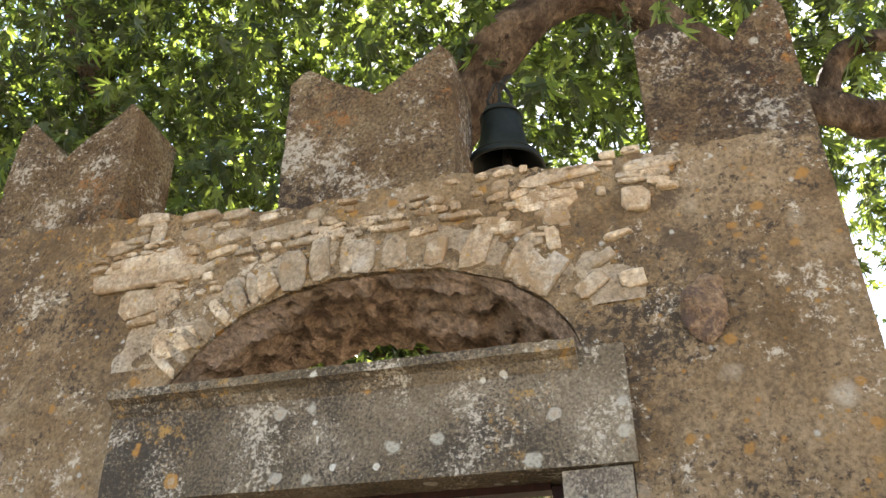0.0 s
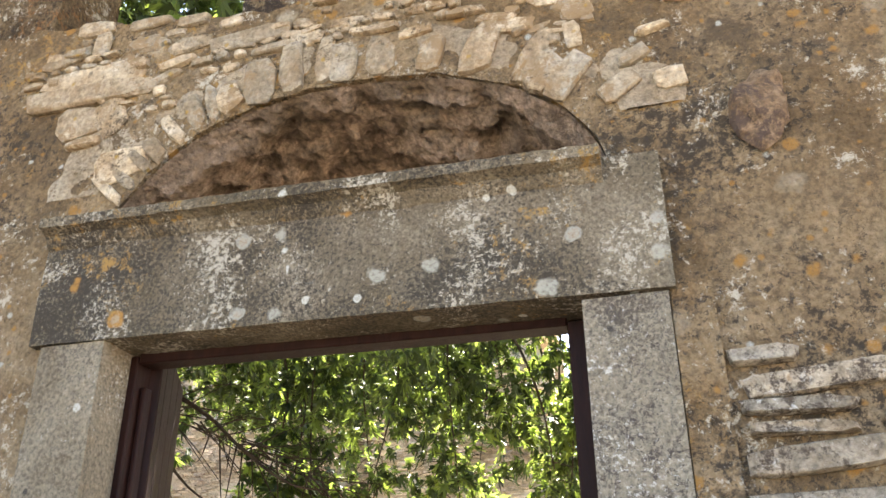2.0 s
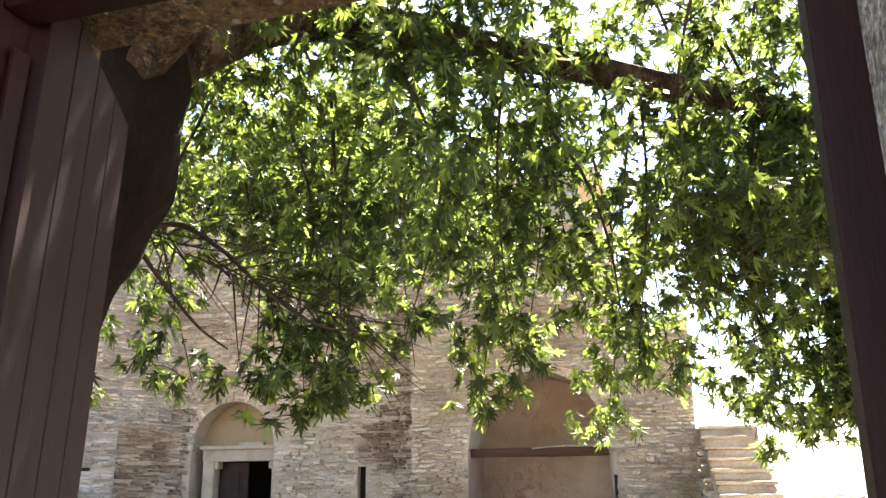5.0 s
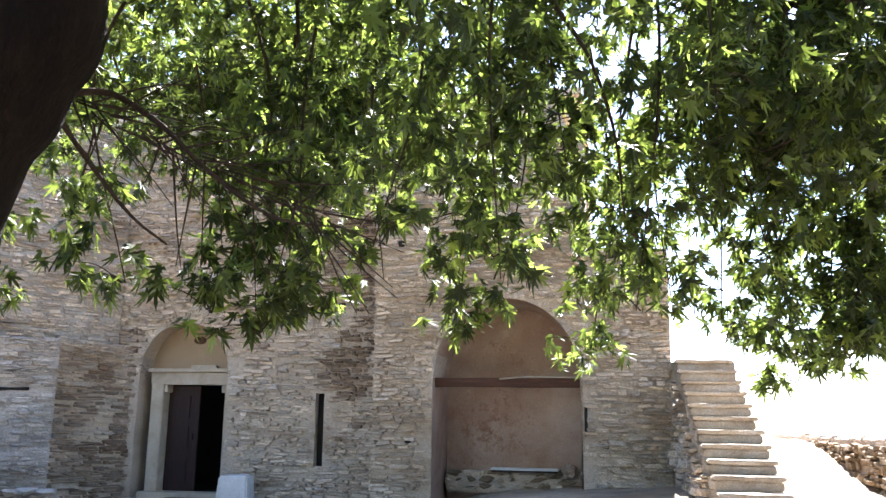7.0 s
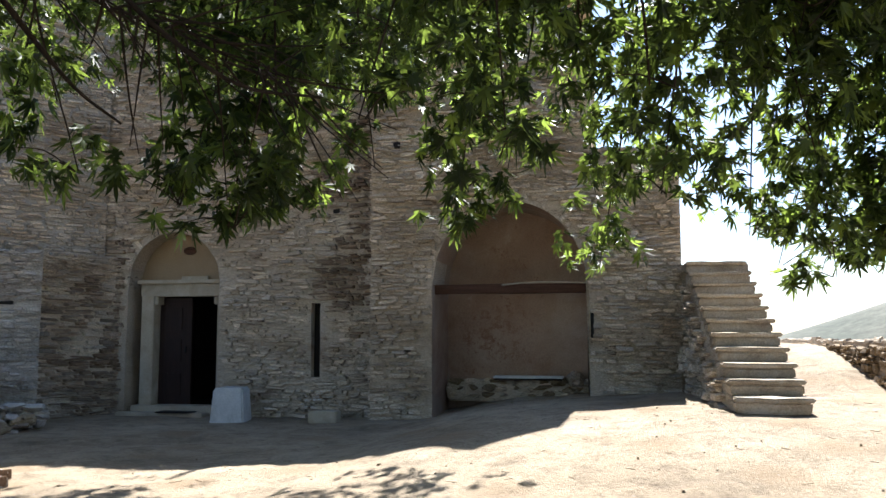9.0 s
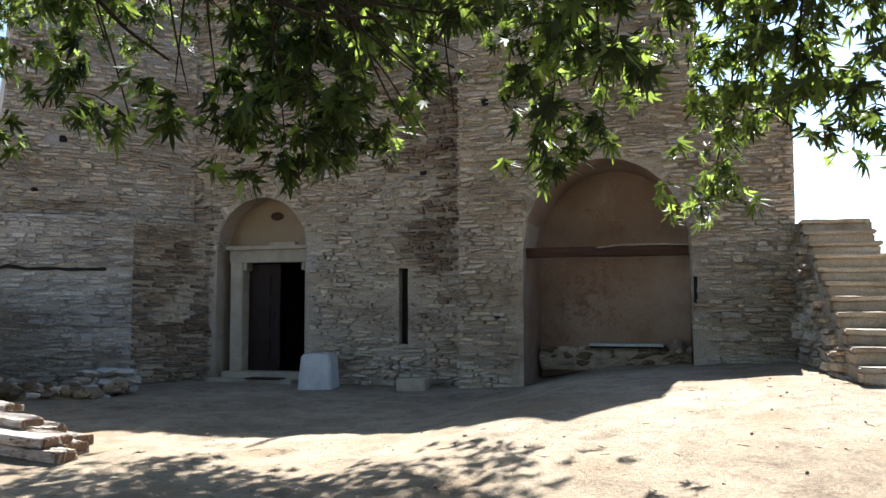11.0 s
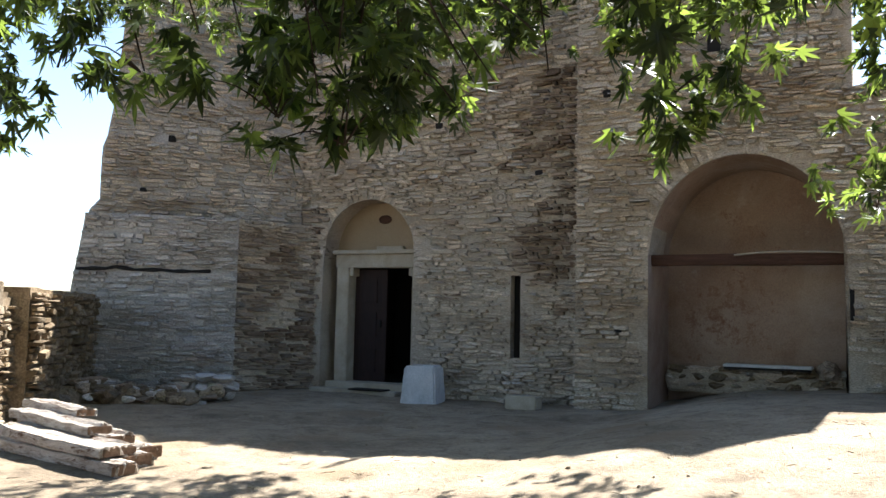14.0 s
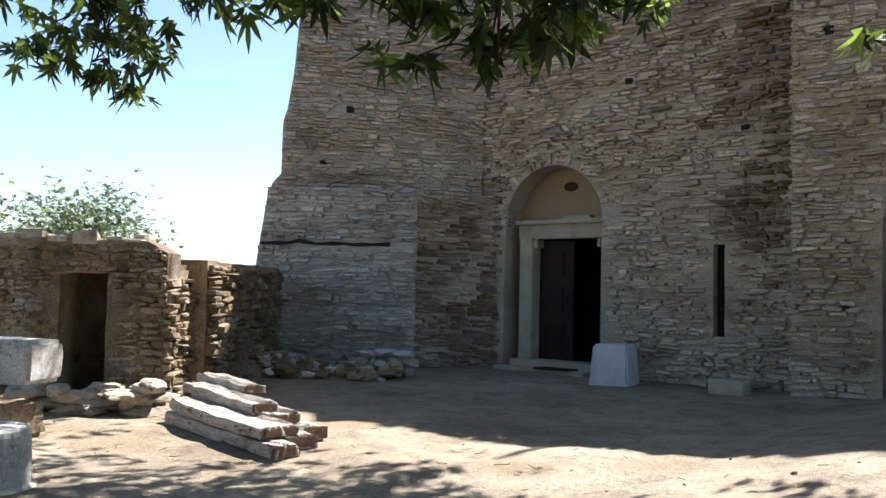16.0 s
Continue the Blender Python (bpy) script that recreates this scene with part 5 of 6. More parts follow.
for k, (tip, anchor, spread, count) in enumerate(BOUGHS):
    tip, anchor = Vector(tip), Vector(anchor)
    mid = anchor.lerp(tip, 0.5) + Vector((rng.uniform(-0.3, 0.3), rng.uniform(-0.2, 0.3), 0.25))
    line = smooth_line([anchor, mid, tip + Vector((0, 0, 0.15))], 10)
    limb([anchor, mid, tip + Vector((rng.uniform(-0.05, 0.05), 0, 0.15))], 0.016, 0.004, "bough", 5, M_twig, 5, 0.1, k)
    for m in range(count // 5):
        t = rl.random() ** 0.62
        p = np.array(line[min(int(t * len(line)), len(line) - 1)])
        q = p + np.clip(rl.normal(0, 1, 3), -1.7, 1.7) * spread * np.array([0.6, 0.6, 0.3])
        q[2] = max(q[2], tip.z + 0.1 + 0.3 * rl.random())
        for _ in range(rl.integers(5, 10)):
            base = q + rl.normal(0, 0.035, 3)
            if k in (5, 6, 7) and len(near) < 290 and m % 3 == 0:
                near.append((base, rl.uniform(0.11, 0.19)))
                continue
            spots.append(base)
            scale_l.append(rl.uniform(0.09, 0.17))
        if m % 4 == 0:
            a, b = Vector(p.tolist()), Vector(q.tolist())
            vv, ff = tube(smooth_line([a, a.lerp(b, 0.5) + Vector((0, 0, 0.05)), b], 3), [0.006, 0.0055, 0.005, 0.0045, 0.004, 0.0035, 0.003], 4)
            tree_w(raw("twig", vv, ff, M_twig))
# the crown above
clumps = []
while len(clumps) < 430:
    c = np.array([rl.uniform(-9.5, 5.0), rl.uniform(3.2, 12.3), rl.uniform(2.9, 9.5)])
    e = ((c[0] + 2.6) / 7.2) ** 2 + ((c[1] - 7.4) / 5.0) ** 2 + ((c[2] - 4.2) / 5.2) ** 2
    floor_z = 3.0 if c[1] > 6.4 else 4.3
    if e > 1 or c[2] < floor_z or (c[0] > -2.6 and c[1] > 8.8 + 0.4 * c[2]) or (c[0] < -4.3 and c[1] > 7.0 and c[2] < 5.8) or (c[0] < -2.6 and c[2] < 4.2) or (c[0] > -0.6 and c[2] < 5 and rl.random() < 0.3):
        continue
    clumps.append(c)
for _ in range(110):
    clumps.append(np.array([rl.uniform(-6.0, -2.4), rl.uniform(11.5, 13.6), rl.uniform(4.2, 5.8)]))
for _ in range(46):
    clumps.append(np.array([rl.uniform(-4.2, -1.3), rl.uniform(7.0, 8.8), rl.uniform(4.0, 5.2)]))
for _ in range(48):
    clumps.append(np.array([rl.uniform(-0.7, 4.2), rl.uniform(7.6, 10.6), rl.uniform(3.1, 5.6)]))
for _ in range(200):
    clumps.append(np.array([rl.uniform(-10.5, -3.0), rl.uniform(10.6, 13.0), rl.uniform(5.0, 6.4)]))
for _ in range(300):
    clumps.append(np.array([rl.uniform(-8.0, 3.5), rl.uniform(4.2, 9.0), rl.uniform(6.0, 9.4)]))
for c in clumps:
    n, r_ = int(rl.uniform(10, 18)), rl.uniform(0.4, 0.75)
    base = np.repeat(c + rl.normal(0, 1, (n, 3)) * r_ * np.array([0.6, 0.6, 0.35]), 5, 0)
    spots += list(base + rl.normal(0, 0.035, base.shape))
    scale_l += list(rl.uniform(0.09, 0.17, len(base)))
spots, scale_l = np.array(spots), np.array(scale_l)
clear = (spots[:, 1] > 6.6) | (spots[:, 2] > 3.0)
spots, scale_l = spots[clear], scale_l[clear]
crown = leaf_cloud("crown", spots, scale_l, M_leaf, None, rl, 1.0, "five-lobed green plane leaves lit from behind")
tree_w(crown)
# leaves of the nearest boughs, one by one
leaf_meshes = []
for k in range(6):
    me = bpy.data.meshes.new("leaf")
    bend = np.array([1.0, 0.3 + 0.25 * k, 0.85 + 0.04 * k])
    me.from_pydata((LEAF_T * bend).tolist(), [], LEAF_F)
    me.materials.append(M_leaf)
    leaf_meshes.append(me)
for k, ((q, size), turn) in enumerate(zip(near, leaf_turns(len(near), rl, 0.95))):
    ob = new("leaf", leaf_meshes[k % 6])
    m4 = Matrix(turn.tolist()).to_4x4()
    ob.matrix_basis = Matrix.Translation(q.tolist()) @ m4 @ Matrix.Scale(size, 4)
    tree_w(ob)
# fine twigs of the low branch, bare against the wall
for k in range(56):
    a = Vector((-4.0, 7.0, 3.2)).lerp(Vector((-2.5, 7.5, 2.5)), rng.random()) + Vector((0, 0, 0.1 * rng.random()))
    d = Vector((rng.uniform(-0.3, 0.9), rng.uniform(-0.2, 0.6), rng.uniform(-0.75, 0.25)))
    vv, ff = tube(smooth_line([a, a + d * 0.5 + Vector((0, 0, 0.08 * rng.uniform(-1, 1))), a + d], 4), [0.008 - 0.0007 * i for i in range(9)], 4)
    tree_w(raw("twig", vv, ff, M_twig))
# boughs of further trees outside the gate, above its left side
tree_b = thing("plane_tree", (-5.5, 1.2, 0), "plane tree outside the gate with leaning trunk", "tree")
vv, ff = tube(smooth_line([(-5.6, 1.2, -0.2), (-5.75, 1.3, 2.0), (-5.9, 1.5, 4.0), (-5.8, 1.8, 6.0), (-5.0, 2.4, 7.6)], 6), [0.36 - 0.009 * i for i in range(25)], 14, 0.2, 5)
child(raw("trunk", vv, ff, M_bark, smooth=True), tree_b)
pts = []
for _ in range(270):
    c = np.array([rl.uniform(-8.0, 2.5), rl.uniform(-1.5, 4.4), rl.uniform(6.2, 9.4)])
    pts += list(c + rl.normal(0, 1, (44, 3)) * 0.42)
for _ in range(320):
    c = np.array([rl.uniform(-7.0, 3.6), rl.uniform(4.6, 7.6), rl.uniform(5.6, 8.8)])
    pts += list(c + rl.normal(0, 1, (42, 3)) * 0.42)
# high leaf layer, mostly out of view, added to shade the leaves below
for _ in range(170):
    c = np.array([rl.uniform(-9.0, 4.0), rl.uniform(1.0, 8.0), rl.uniform(9.4, 11.4)])
    pts += list(c + rl.normal(0, 1, (50, 3)) * 0.5)
child(leaf_cloud("crown", np.array(pts), rl.uniform(0.11, 0.19, len(pts)), M_leaf, None, rl, 0.75, "green plane leaves above the gate"), tree_b)

# bush beyond the ruin
bush = thing("olive_tree", (-31, 22, -1), "grey-green olive tree beyond the ruined wall", "tree")
vv, ff = tube([(-31, 22, -1.5), (-31.2, 22, 0.5), (-30.8, 22, 2.5)], [0.4, 0.3, 0.15], 10, 0.2)
child(raw("trunk", vv, ff, M_bark), bush)
pts = []
for _ in range(70):
    d = rl.normal(0, 1, 3)
    d /= np.linalg.norm(d)
    c = np.array([-31.6, 22, 2.1]) + d * rl.uniform(0.5, 1.0) * np.array([3.9, 2.6, 2.5])
    pts += list(c + rl.normal(0, 1, (90, 3)) * 0.5)
child(leaf_cloud("crown", np.array(pts), rl.uniform(0.16, 0.34, len(pts)), M_olive, None, rl, 0.3, "small grey-green leaves"), bush)

# ---- stones of the walls ----
rs = random.Random(21)


def keep_s1(u, w, n, h):
    d = (u - DOOR_X)
    if abs(d) < DOOR_R + n / 2 + 0.02 and w < DOOR_SPRING:
        return False
    if w >= DOOR_SPRING and math.hypot(max(0, abs(d) - n * 0.35), w - DOOR_SPRING) < DOOR_R + 0.07:
        return False
    if abs(u + 5.95) < 0.08 + n / 2 and 0.57 < w < 1.9:
        return False
    return rs.random() > 0.03


def keep_s2(u, w, n, h):
    d = u - NX
    if u > -1.33 - n / 2 and w > 4.16:
        return False
    if abs(d) < NA + n / 2 and w < NSPRING:
        return False
    if w >= NSPRING and math.hypot(max(0, abs(d) - n * 0.35) / NA, (w - NSPRING) / NB) < 1.07:
        return False
    if abs(u + 2.97) < 0.12 + n / 2 and 4.7 < w < 5.8:
        return False
    return rs.random() > 0.03


def voussoirs(fm, cx, a, b, spring, length, count, r, depth=0.02):
    verts, faces = [], []
    for k in range(count):
        if r.random() < 0.4:
            continue
        t = math.pi * (k + r.uniform(0.2, 0.8)) / count
        q = 0.5 + 0.5 * r.random()
        ln, wd = length * (0.35 + 0.7 * q), math.pi * (a + b) / 2 / count * r.uniform(0.7, 0.95)
        dx, dz = -math.cos(t) * a, math.sin(t) * b
        s = 1 + (ln / 2 + 0.01) / math.hypot(dx, dz)
        sv, sf = r.choice(SHAPES_LOW)
        i0 = len(verts)
        cdir, sdir = dx / math.hypot(dx, dz), dz / math.hypot(dx, dz)
        for x, y, z in sv:
            p, l = x * wd, z * ln
            verts.append(fm(cx + dx * s + cdir * l - sdir * p, y * depth, spring + dz * s + sdir * l + cdir * p))
        faces += [tuple(i + i0 for i in g) for g in sf]
    return verts, faces


# church front: the stretch round the door and the slit as pieces, the rest joined
all_s1 = courses(rs, -10.3, -4.86, -0.12, TOP - 0.05, keep_s1)
zone, rest = split(all_s1, lambda s: -7.75 < s[0] < -4.9 and 0.0 < s[1] < 1.3)
stained, rest = split(rest, lambda s: (s[0] < -9.35 and s[1] < 3.0 or s[0] > -5.95 and s[1] < 5.0 or -7.2 < s[0] < -6.0 and noise.noise(Vector((s[0] * 2.5, s[1] * 2.2, 9.0))) > 0.42) and noise.noise(Vector((s[0] * 1.6, s[1] * 1.1, 5.0))) + 0.25 * noise.noise(Vector((s[0] * 6, s[1] * 5, 1.0))) > -0.12, 2000)
v, f = lay(face_s1, stained, 0.055, rs)
tagged(raw("stained_stonework", v, f, M_schist_brown, wall_church, "brown stained schist courses"), kind="stuff")
v, f = joined([lay(face_s1, rest, 0.055, rs), voussoirs(face_s1, DOOR_X, DOOR_R, 0.9, DOOR_SPRING, 0.2, 30, rs)])
tagged(raw("stonework", v, f, M_schist, wall_church, "thin schist courses"), kind="stuff")
all_s2 = courses(rs, -4.83, -0.04, -0.1, TOP - 1.6, keep_s2)
all_s2 += courses(rs, -4.83, -2.9, TOP - 1.6, 6.5, keep_s2)
zone_b, rest = split(all_s2, lambda s: -4.8 < s[0] < -3.8 and 0.0 < s[1] < 2.6)
v, f = joined([lay(face_s2, rest, 0.055, rs), voussoirs(face_s2, NX, NA, NB, NSPRING, 0.26, 44, rs)])
tagged(raw("stonework", v, f, M_schist, wall_arch, "thin schist courses"), kind="stuff")
pier_side = lambda u, v, w: Vector((-4.83 + v, FY - u, w))
v, f = lay(pier_side, courses(rs, 0.02, 0.58, -0.1, TOP, lambda *a: True), 0.03, rs)
tagged(raw("stonework", v, f, M_schist, wall_arch), kind="stuff")


def wing_map(end, u1, off, base=wing):
    def fm(u, v, w):
        t = (u1 - u) / u1
        return base(u + t * end(w), v + off, w)
    return fm


v, f = lay(wing_map(wing_end, WING_LEN, 0.0), courses(rs, 0, WING_LEN, -0.1, 2.72, lambda u, w, n, h: abs(w - 1.83) > 0.05), 0.06, rs)
tagged(raw("stonework", v, f, M_schist_grey, wall_wing, "thin grey schist courses"), kind="stuff")
v, f = lay(wing_map(wing_end_up, WING2_LEN, 0.0, wing2), courses(rs, 0, WING2_LEN, 2.72, TOP, lambda *a: rs.random() > 0.03), 0.06, rs)
tagged(raw("stonework", v, f, M_schist, wall_wing, "thin schist courses"), kind="stuff")
wing_side = lambda u, v, w: Vector((P0.x + u * 0.55 - 0.02 - v, P0.y + u, w))
v, f = slab(wing_side, 0, 1.3, 6, -0.3, 2.7, 10, 0.02, 0.5, 0.01)
raw("return_face", v, f, M_schist, wall_wing, "brown stained return of the buttress")
side_a, side_b = split(courses(rs, 0, 1.25, -0.1, 2.7, lambda *a: True), lambda q: noise.noise(Vector((q[0] * 2.0, q[1] * 1.4, 3.0))) > -0.45 + 0.25 * q[1], 2000)
v, f = lay(wing_side, side_a, 0.055, rs)
tagged(raw("return_stonework", v, f, M_schist_brown, wall_wing), kind="stuff")
v, f = lay(wing_side, side_b, 0.055, rs)
tagged(raw("return_stonework", v, f, M_schist, wall_wing), kind="stuff")
v, f = lay(par_face, courses(rs, 0, 17, -0.1, 1.18, lambda *a: True, (0.07, 0.16), (0.15, 0.4)), 0.07, rs)
tagged(raw("stonework", v, f, M_ruin, wall_par), kind="stuff")
v, f = lay(lambda u, v, w: par_face(u, w, 1.22 - v), courses(rs, 0, 17, 0.02, 0.42, lambda *a: True, (0.18, 0.22), (0.25, 0.5)), 0.04, rs)
tagged(raw("coping", v, f, M_step, wall_par, "pale flat coping stones"), kind="stuff")
zone_r, rest = split(courses(rs, -4.5, 0, -0.1, 1.5, lambda u, w, n, h: not (RD0 - n / 2 < u < RD1 + n / 2 and w < 1.24), (0.03, 0.1), (0.08, 0.36)), lambda s: s[0] > -2.2)
zone_r = [(u, w, n * rs.uniform(0.85, 1.1), h * rs.uniform(0.9, 1.2), tilt + rs.gauss(0, 7)) for u, w, n, h, tilt in zone_r]
lay_parts(wall_ruin, RU @ Matrix.Translation((0, 0.02, 0)), zone_r, 0.035, rs, M_ruin, True)
v, f = joined([lay(ruin, rest, 0.045, rs), lay(lambda u, v, w: ruin(-v, u, w), courses(rs, 0.02, 1.62, -0.1, 1.3, lambda *a: True, (0.05, 0.12)), 0.06, rs)])
tagged(raw("stonework", v, f, M_ruin, wall_ruin), kind="stuff")
v, f = lay(lambda u, v, w: ruin(u, w, 1.57 - v), courses(rs, -4.5, -0.25, 0.0, 0.42, lambda *a: rs.random() > 0.12, (0.12, 0.22), (0.14, 0.4)), 0.07, rs)
tagged(raw("coping", v, f, M_step, wall_ruin, "pale loose stones along the broken wall top"), kind="stuff")
v, f = lay(back_face, courses(rs, 0, 3.9, -0.1, 1.38, lambda *a: True, (0.06, 0.14)), 0.07, rs)
tagged(raw("stonework", v, f, M_ruin, wall_back), kind="stuff")
v, f = lay(lambda u, v, w: stair_face(u, v, w), courses(rs, 0, 3.5, 0.2, 2.4, lambda u, w, n, h: w + h / 2 < under(max(0, u - n / 2)), (0.06, 0.13)), 0.06, rs)
child(tagged(raw("stonework", v, f, M_schist), kind="stuff"), stairs)
lay_parts(wall_church, Matrix.Translation((0, FY, 0)), zone, 0.055, rs, M_schist)
lay_parts(wall_arch, Matrix.Translation((0, PY, 0)), zone_b, 0.055, rs, M_schist)

# lime mortar round the stones of the arch, thinning out into the render
mv, mf, MU, MW = [], [], 120, 40
for i in range(MU + 1):
    u = -1.25 + 2.5 * i / MU
    lo = lerp_table(ARCH, u) + 0.012 if -0.815 < u < 0.85 else 2.9
    for j in range(MW + 1):
        w = lo + (base_top(u) - 0.02 - lo) * j / MW
        d = abs(math.hypot(u / 0.83, (w - 2.75) / 0.44) - 1.28) + 0.14 * noise.noise(Vector((u * 3, w * 3, 6)))
        on = step01((0.4 - d) / 0.34) * step01((1.2 - abs(u)) / 0.15)
        mv.append(gate(u, 0.03 - 0.031 * on + 0.006 * noise.noise(Vector((u * 11, w * 11, 1))), w))
for i in range(MU):
    for j in range(MW):
        a = i * (MW + 1) + j
        mf.append((a, a + MW + 1, a + MW + 2, a + 1))
raw("arch_mortar", mv, mf, M_archmortar, wall_gate, "pale lime mortar between the stones of the arch", smooth=True)

# gate wall: stones of the arch and the courses above it
GM = GATE @ Matrix.Translation((0, 0.0, 0))
gate_stones = []


def radial(u_on, length, width, off=0.01):
    """A stone standing on the arch at u_on."""
    w_on = lerp_table(ARCH, u_on)
    du = 0.02
    tx, tz = 2 * du, lerp_table(ARCH, u_on + du) - lerp_table(ARCH, u_on - du)
    ang = math.atan2(tz, tx)
    nx_, nz = -math.sin(ang), math.cos(ang)
    return (u_on + nx_ * (length / 2 + off), w_on + nz * (length / 2 + off), width, length, math.degrees(ang))


u = -0.76
while u < 0.72:
    wd = rs.uniform(0.035, 0.065) if u < -0.4 else rs.uniform(0.06, 0.12)
    lean = rs.uniform(0.09, 0.17) if u < -0.4 else rs.uniform(0.12, 0.22)
    gate_stones.append(radial(u, lean, wd))
    u += wd + (0.006 if u < -0.05 else rs.uniform(0.02, 0.07))
COURSE_LEFT = [(-1.0, 3.64, 0.15, 0.071, 0), (-0.96, 3.56, 0.07, 0.092, -4), (-0.76, 3.61, 0.18, 0.044, 0), (-0.58, 3.58, 0.13, 0.044, 0), (-0.34, 3.45, 0.29, 0.065, 0), (-0.25, 3.38, 0.16, 0.034, 2), (-0.13, 3.45, 0.08, 0.027, 0), (-0.12, 3.4, 0.12, 0.054, -2), (-0.76, 3.51, 0.16, 0.071, 0), (-0.58, 3.47, 0.16, 0.071, 0), (-1.11, 3.52, 0.2, 0.054, 3), (-0.98, 3.41, 0.44, 0.102, 2), (-0.98, 3.33, 0.51, 0.082, 0), (-0.99, 3.21, 0.2, 0.129, 5), (-0.86, 3.21, 0.12, 0.146, 12), (-0.96, 3.12, 0.15, 0.041, -5), (-0.79, 3.0, 0.19, 0.126, 10), (-0.62, 3.39, 0.15, 0.034, 4), (-0.68, 3.33, 0.18, 0.044, 18)]
COURSE_RIGHT = [(0.9, 2.98, 0.13, 0.06, 32), (0.95, 3.08, 0.1, 0.05, 30), (1.05, 2.98, 0.09, 0.07, 10), (0.83, 3.48, 0.32, 0.071, 0), (0.76, 3.38, 0.24, 0.092, 0), (0.78, 3.32, 0.12, 0.034, 0), (1.18, 3.46, 0.2, 0.054, 0), (1.14, 3.41, 0.19, 0.041, -3), (1.22, 3.35, 0.08, 0.027, 0), (1.1, 3.31, 0.11, 0.092, 0), (0.59, 3.46, 0.07, 0.092, 0), (0.6, 3.28, 0.12, 0.054, -4), (0.68, 3.25, 0.09, 0.027, 12), (0.7, 3.2, 0.09, 0.037, 4), (0.78, 3.2, 0.05, 0.092, 0), (1.02, 3.17, 0.11, 0.027, 9), (0.68, 3.09, 0.15, 0.136, 28), (0.41, 3.37, 0.07, 0.024, 6), (0.54, 3.32, 0.15, 0.034, -2), (0.8, 3.28, 0.1, 0.054, 4), (0.15, 3.37, 0.12, 0.031, 0), (0.0, 3.4, 0.1, 0.034, 5), (0.27, 3.33, 0.12, 0.034, 0)]
gate_stones += COURSE_LEFT + COURSE_RIGHT
for s in courses(rs, -1.3, 1.2, 3.4, 3.56, lambda *a: rs.random() > 0.42, (0.03, 0.05), (0.06, 0.16), 0.014) + courses(rs, -0.95, 1.25, 3.2, 3.44, lambda u, w, n, h: w > (lerp_table(ARCH, u) if u < 0.85 else 3.15) + 0.19 and rs.random() > 0.5, (0.025, 0.055), (0.05, 0.15), 0.016):
    gate_stones.append(s)
bm = bmesh.new()
bmesh.ops.create_icosphere(bm, subdivisions=3, radius=1.0)
for q in bm.verts:
    p = Vector((q.co.x * 0.085, q.co.y * 0.045, q.co.z * 0.12)) * (1 + 0.4 * noise.noise(q.co * 1.7) + 0.15 * noise.noise(q.co * 5))
    q.co = gate(1.28 + p.x + 0.1 * p.z, 0.004 + p.y, 2.83 + p.z)
part("stone", bm, M_redstone, wall_gate, "rounded reddish stone set in the render")
gate_stones = [(u, w, n * rs.uniform(1.0, 1.15), h * rs.uniform(1.0, 1.25), tilt + rs.gauss(0, 4)) for u, w, n, h, tilt in gate_stones]
lay_parts(wall_gate, GM @ Matrix.Translation((0, -0.006, 0)), gate_stones, 0.017, rs, M_archstone, True)
side = courses(rs, 1.07, 1.76, -0.1, 2.2, lambda u, w, n, h: rs.random() > 0.03 + 0.35 * (w - 1.6), (0.07, 0.13), (0.26, 0.6), 0.012) + courses(rs, -2.2, -1.02, -0.1, 1.9, lambda *a: rs.random() > 0.3, (0.06, 0.13), (0.16, 0.42), 0.02)
lay_parts(wall_gate, GM, side, 0.03, rs, M_sidestone)

# rough mortar fillet beside the jamb
fv, ff = slab(gate, 0.968, 1.075, 6, -0.2, 2.33, 60, -0.012, 0.05, relief=0.03)
raw("mortar_fillet", fv, ff, M_render, wall_gate, "rough mortar strip between jamb and rubble")

# holes left by scaffold timbers; near-black blocks paint their shade on the wall face
for k, (fm_, u, w, n, h) in enumerate([(face_s2, -4.22, 1.05, 0.1, 0.1), (face_s2, -4.4, 4.3, 0.11, 0.1), (wing2, 0.95, 3.95, 0.12, 0.11), (wing2, 0.55, 3.1, 0.11, 0.06), (face_s1, -7.3, 4.2, 0.12, 0.1), (face_s1, -5.6, 3.35, 0.12, 0.09), (face_s1, -9.75, 4.3, 0.12, 0.1)]):
    o = thing("putlog_hole", fm_(u, -0.034, w), "scaffold hole between the wall stones, its shade painted as a near-black block", "hole", "scaffold holes", "structure")
    bm = rough_box((n, 0.03, h), k, 1, 0.008, 0.01)
    ob = part("shadow_gap", bm, M_dark, o)
    if fm_ is wing2:
        ob.rotation_euler = (0, 0, math.atan2(Q0.y - Q1.y, Q0.x - Q1.x))

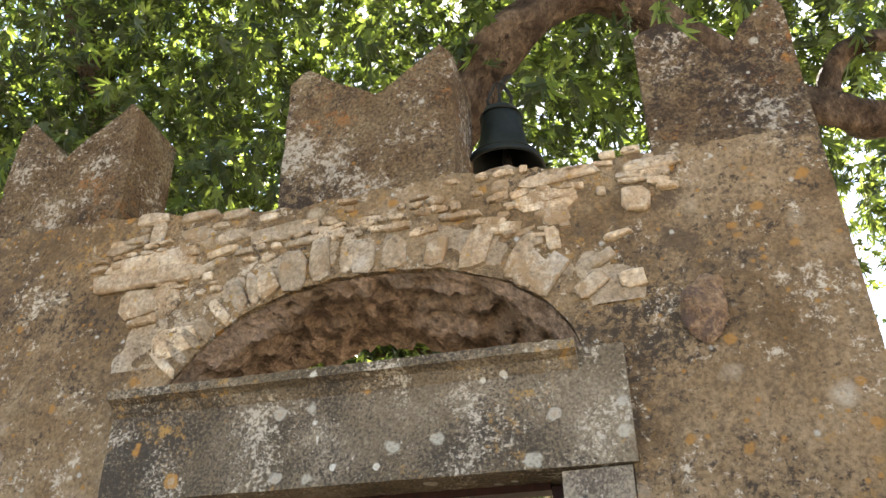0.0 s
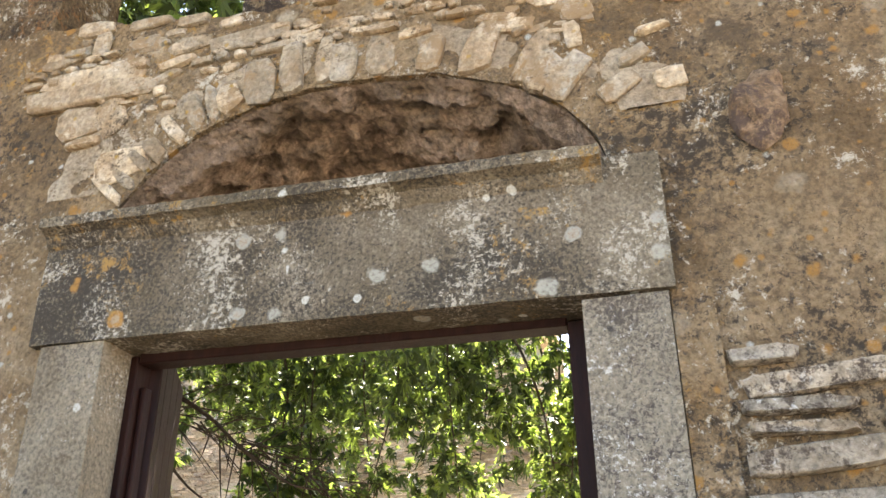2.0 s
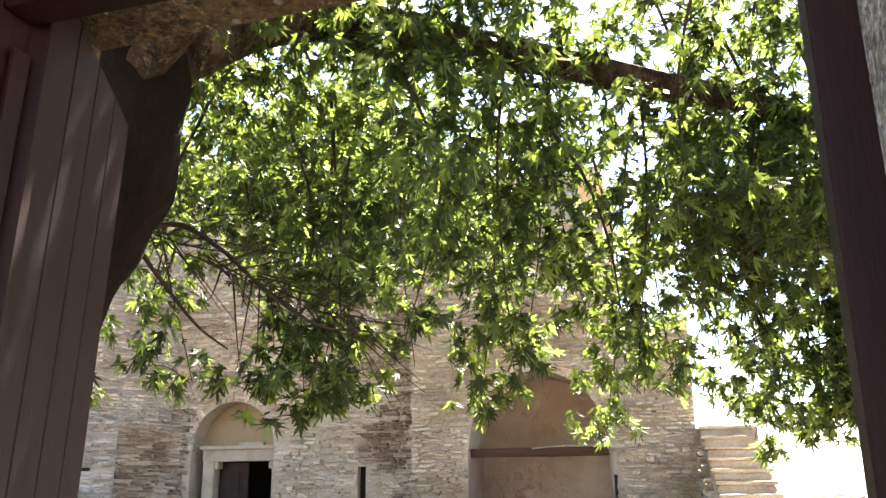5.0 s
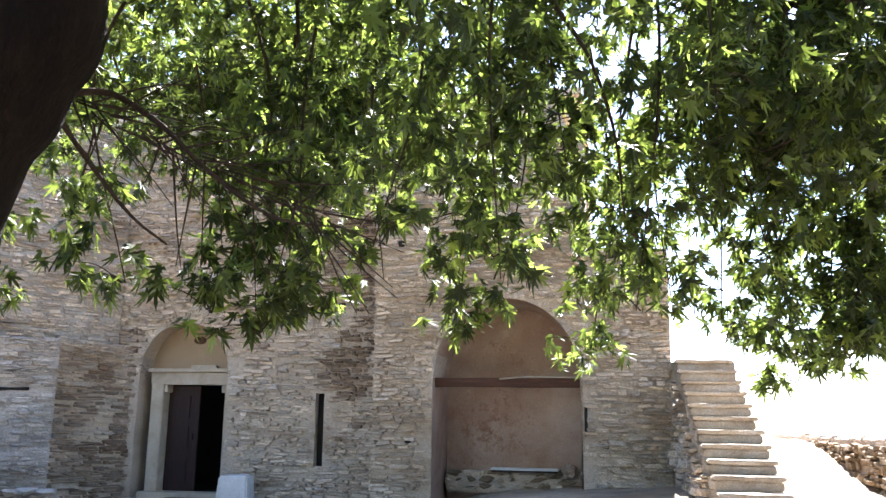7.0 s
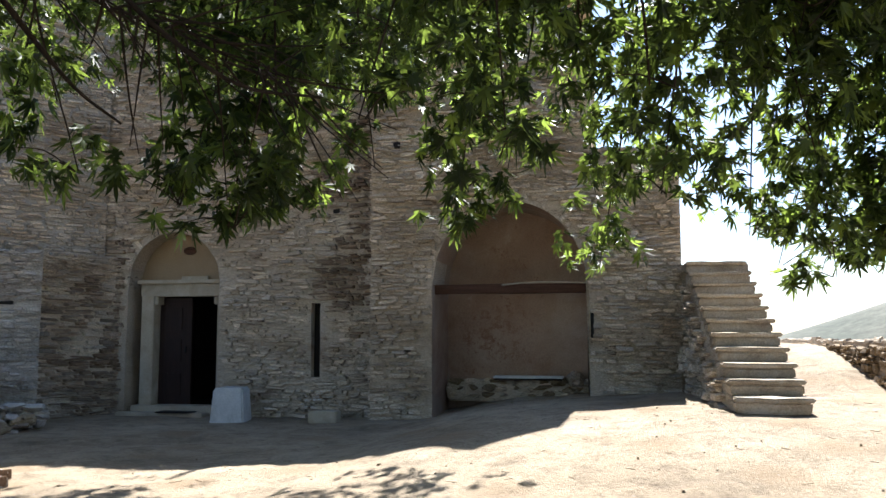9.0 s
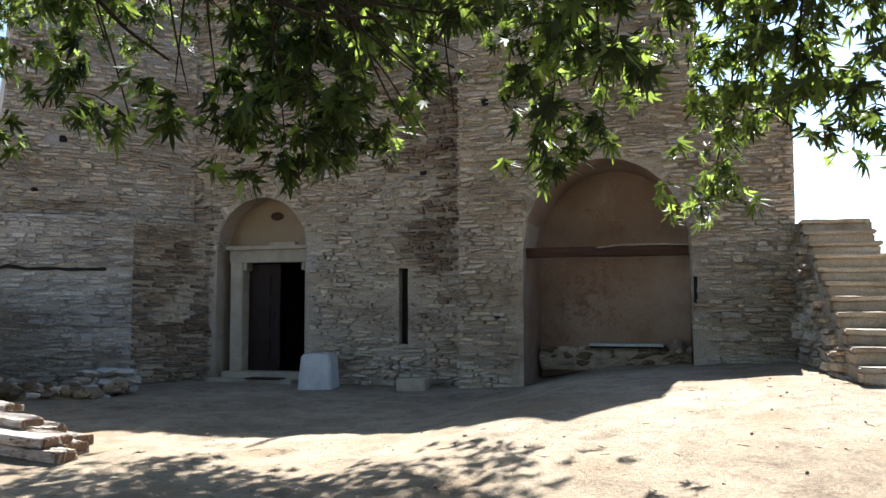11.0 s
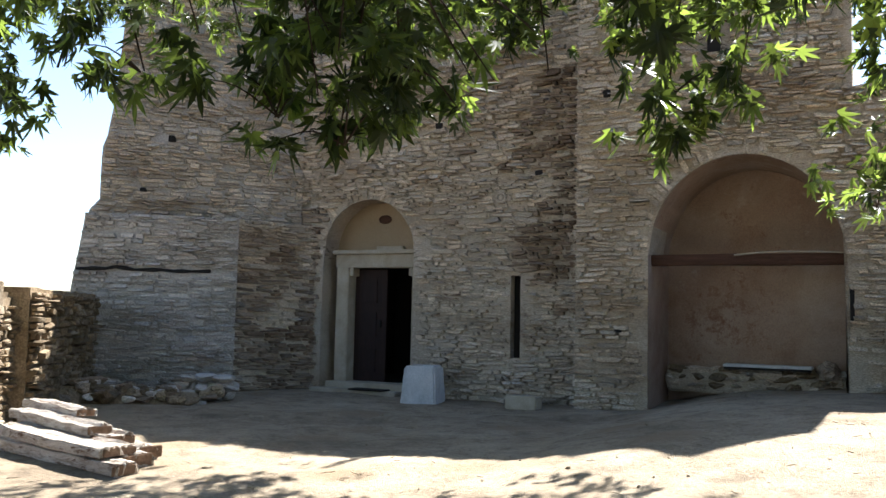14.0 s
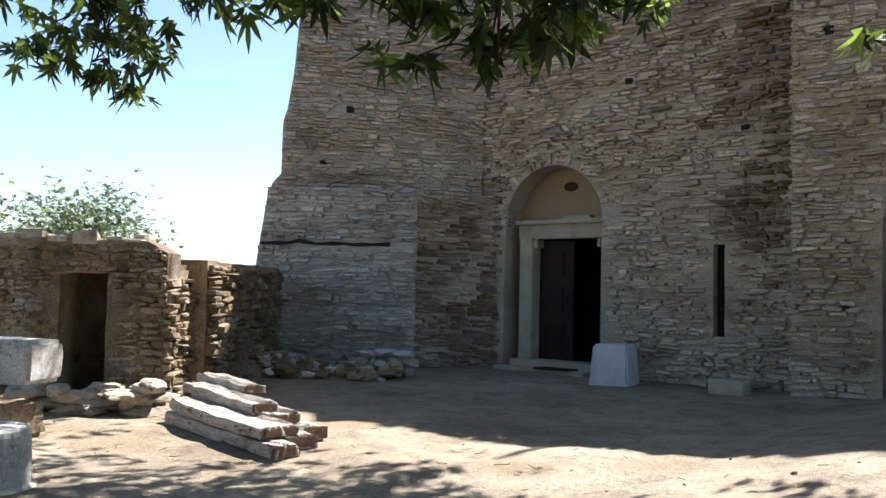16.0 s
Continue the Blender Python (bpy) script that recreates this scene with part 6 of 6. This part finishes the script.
# grass growing on the cornice of the lintel
tuft = thing("grass_tuft", gate(0.27, 0.02, 2.74), "small green grass tuft growing on the lintel's cornice", "grass")
rg = random.Random(17)
gv_, gf_ = [], []
for k in range(90):
    a, n = rg.uniform(0, 2 * math.pi), rg.uniform(0.03, 0.075)
    base = Vector((rg.gauss(0, 0.05), rg.uniform(-0.05, 0.03), 0.0))
    d = Vector((math.cos(a) * 0.6, math.sin(a) * 0.6, rg.uniform(0.4, 1.0))) * n
    side_v = Vector((-math.sin(a), math.cos(a), 0)) * 0.0022
    i0 = len(gv_)
    gv_ += [base - side_v, base + side_v, base + d * 0.6 + side_v * 0.8, base + d * 0.6 - side_v * 0.8, base + d + Vector((0, 0, -0.2 * n))]
    gf_ += [(i0, i0 + 1, i0 + 2, i0 + 3), (i0 + 3, i0 + 2, i0 + 4)]
tagged(raw("blades", gv_, gf_, M_olive, tuft), kind="stuff")

# pebbles and straw on the earth
rp = np.random.default_rng(8)
pv, pf = [], []
for k in range(260):
    x, y = rp.uniform(-11, 2.2), rp.uniform(7.5, 16.4)
    s = rp.uniform(0.006, 0.016) * (2.2 if rp.random() < 0.06 else 1)
    z0, i0 = ground_z(x, y), len(pv)
    for q in range(5):
        t = 2 * math.pi * q / 5 + rp.uniform(-0.3, 0.3)
        pv.append((x + s * math.cos(t), y + s * math.sin(t), z0 - 0.005))
    for q in range(5):
        t = 2 * math.pi * q / 5
        pv.append((x + 0.6 * s * math.cos(t), y + 0.6 * s * math.sin(t), z0 + s * rp.uniform(0.3, 0.6) + 0.004))
    pf += [(i0 + q, i0 + (q + 1) % 5, i0 + 5 + (q + 1) % 5, i0 + 5 + q) for q in range(5)] + [tuple(i0 + 5 + q for q in range(5))]
tagged(raw("pebbles", pv, pf, M_ground), "small pale pebbles scattered over the earth", "pebbles", kind="stuff")
sv_, sf_ = [], []
for k in range(500):
    x, y = rp.uniform(-11, 2.0), rp.uniform(8.0, 15.5)
    a, n, i0 = rp.uniform(0, math.pi), rp.uniform(0.012, 0.045), len(sv_)
    z0 = ground_z(x, y) + 0.006
    dx, dy = math.cos(a) * n, math.sin(a) * n
    up = rp.uniform(0.0, 0.012)
    sv_ += [(x - dx, y - dy, z0), (x + dx, y + dy, z0 + up), (x + dx * 0.98 - dy * 0.05, y + dy * 0.98 + dx * 0.05, z0 + up + 0.004), (x - dx - dy * 0.06, y - dy + dx * 0.06, z0 + 0.005)]
    sf_.append((i0, i0 + 1, i0 + 2, i0 + 3))
tagged(raw("straw", sv_, sf_, M_ground), "dry straw and grass stalks lying on the earth", "straw", kind="stuff")
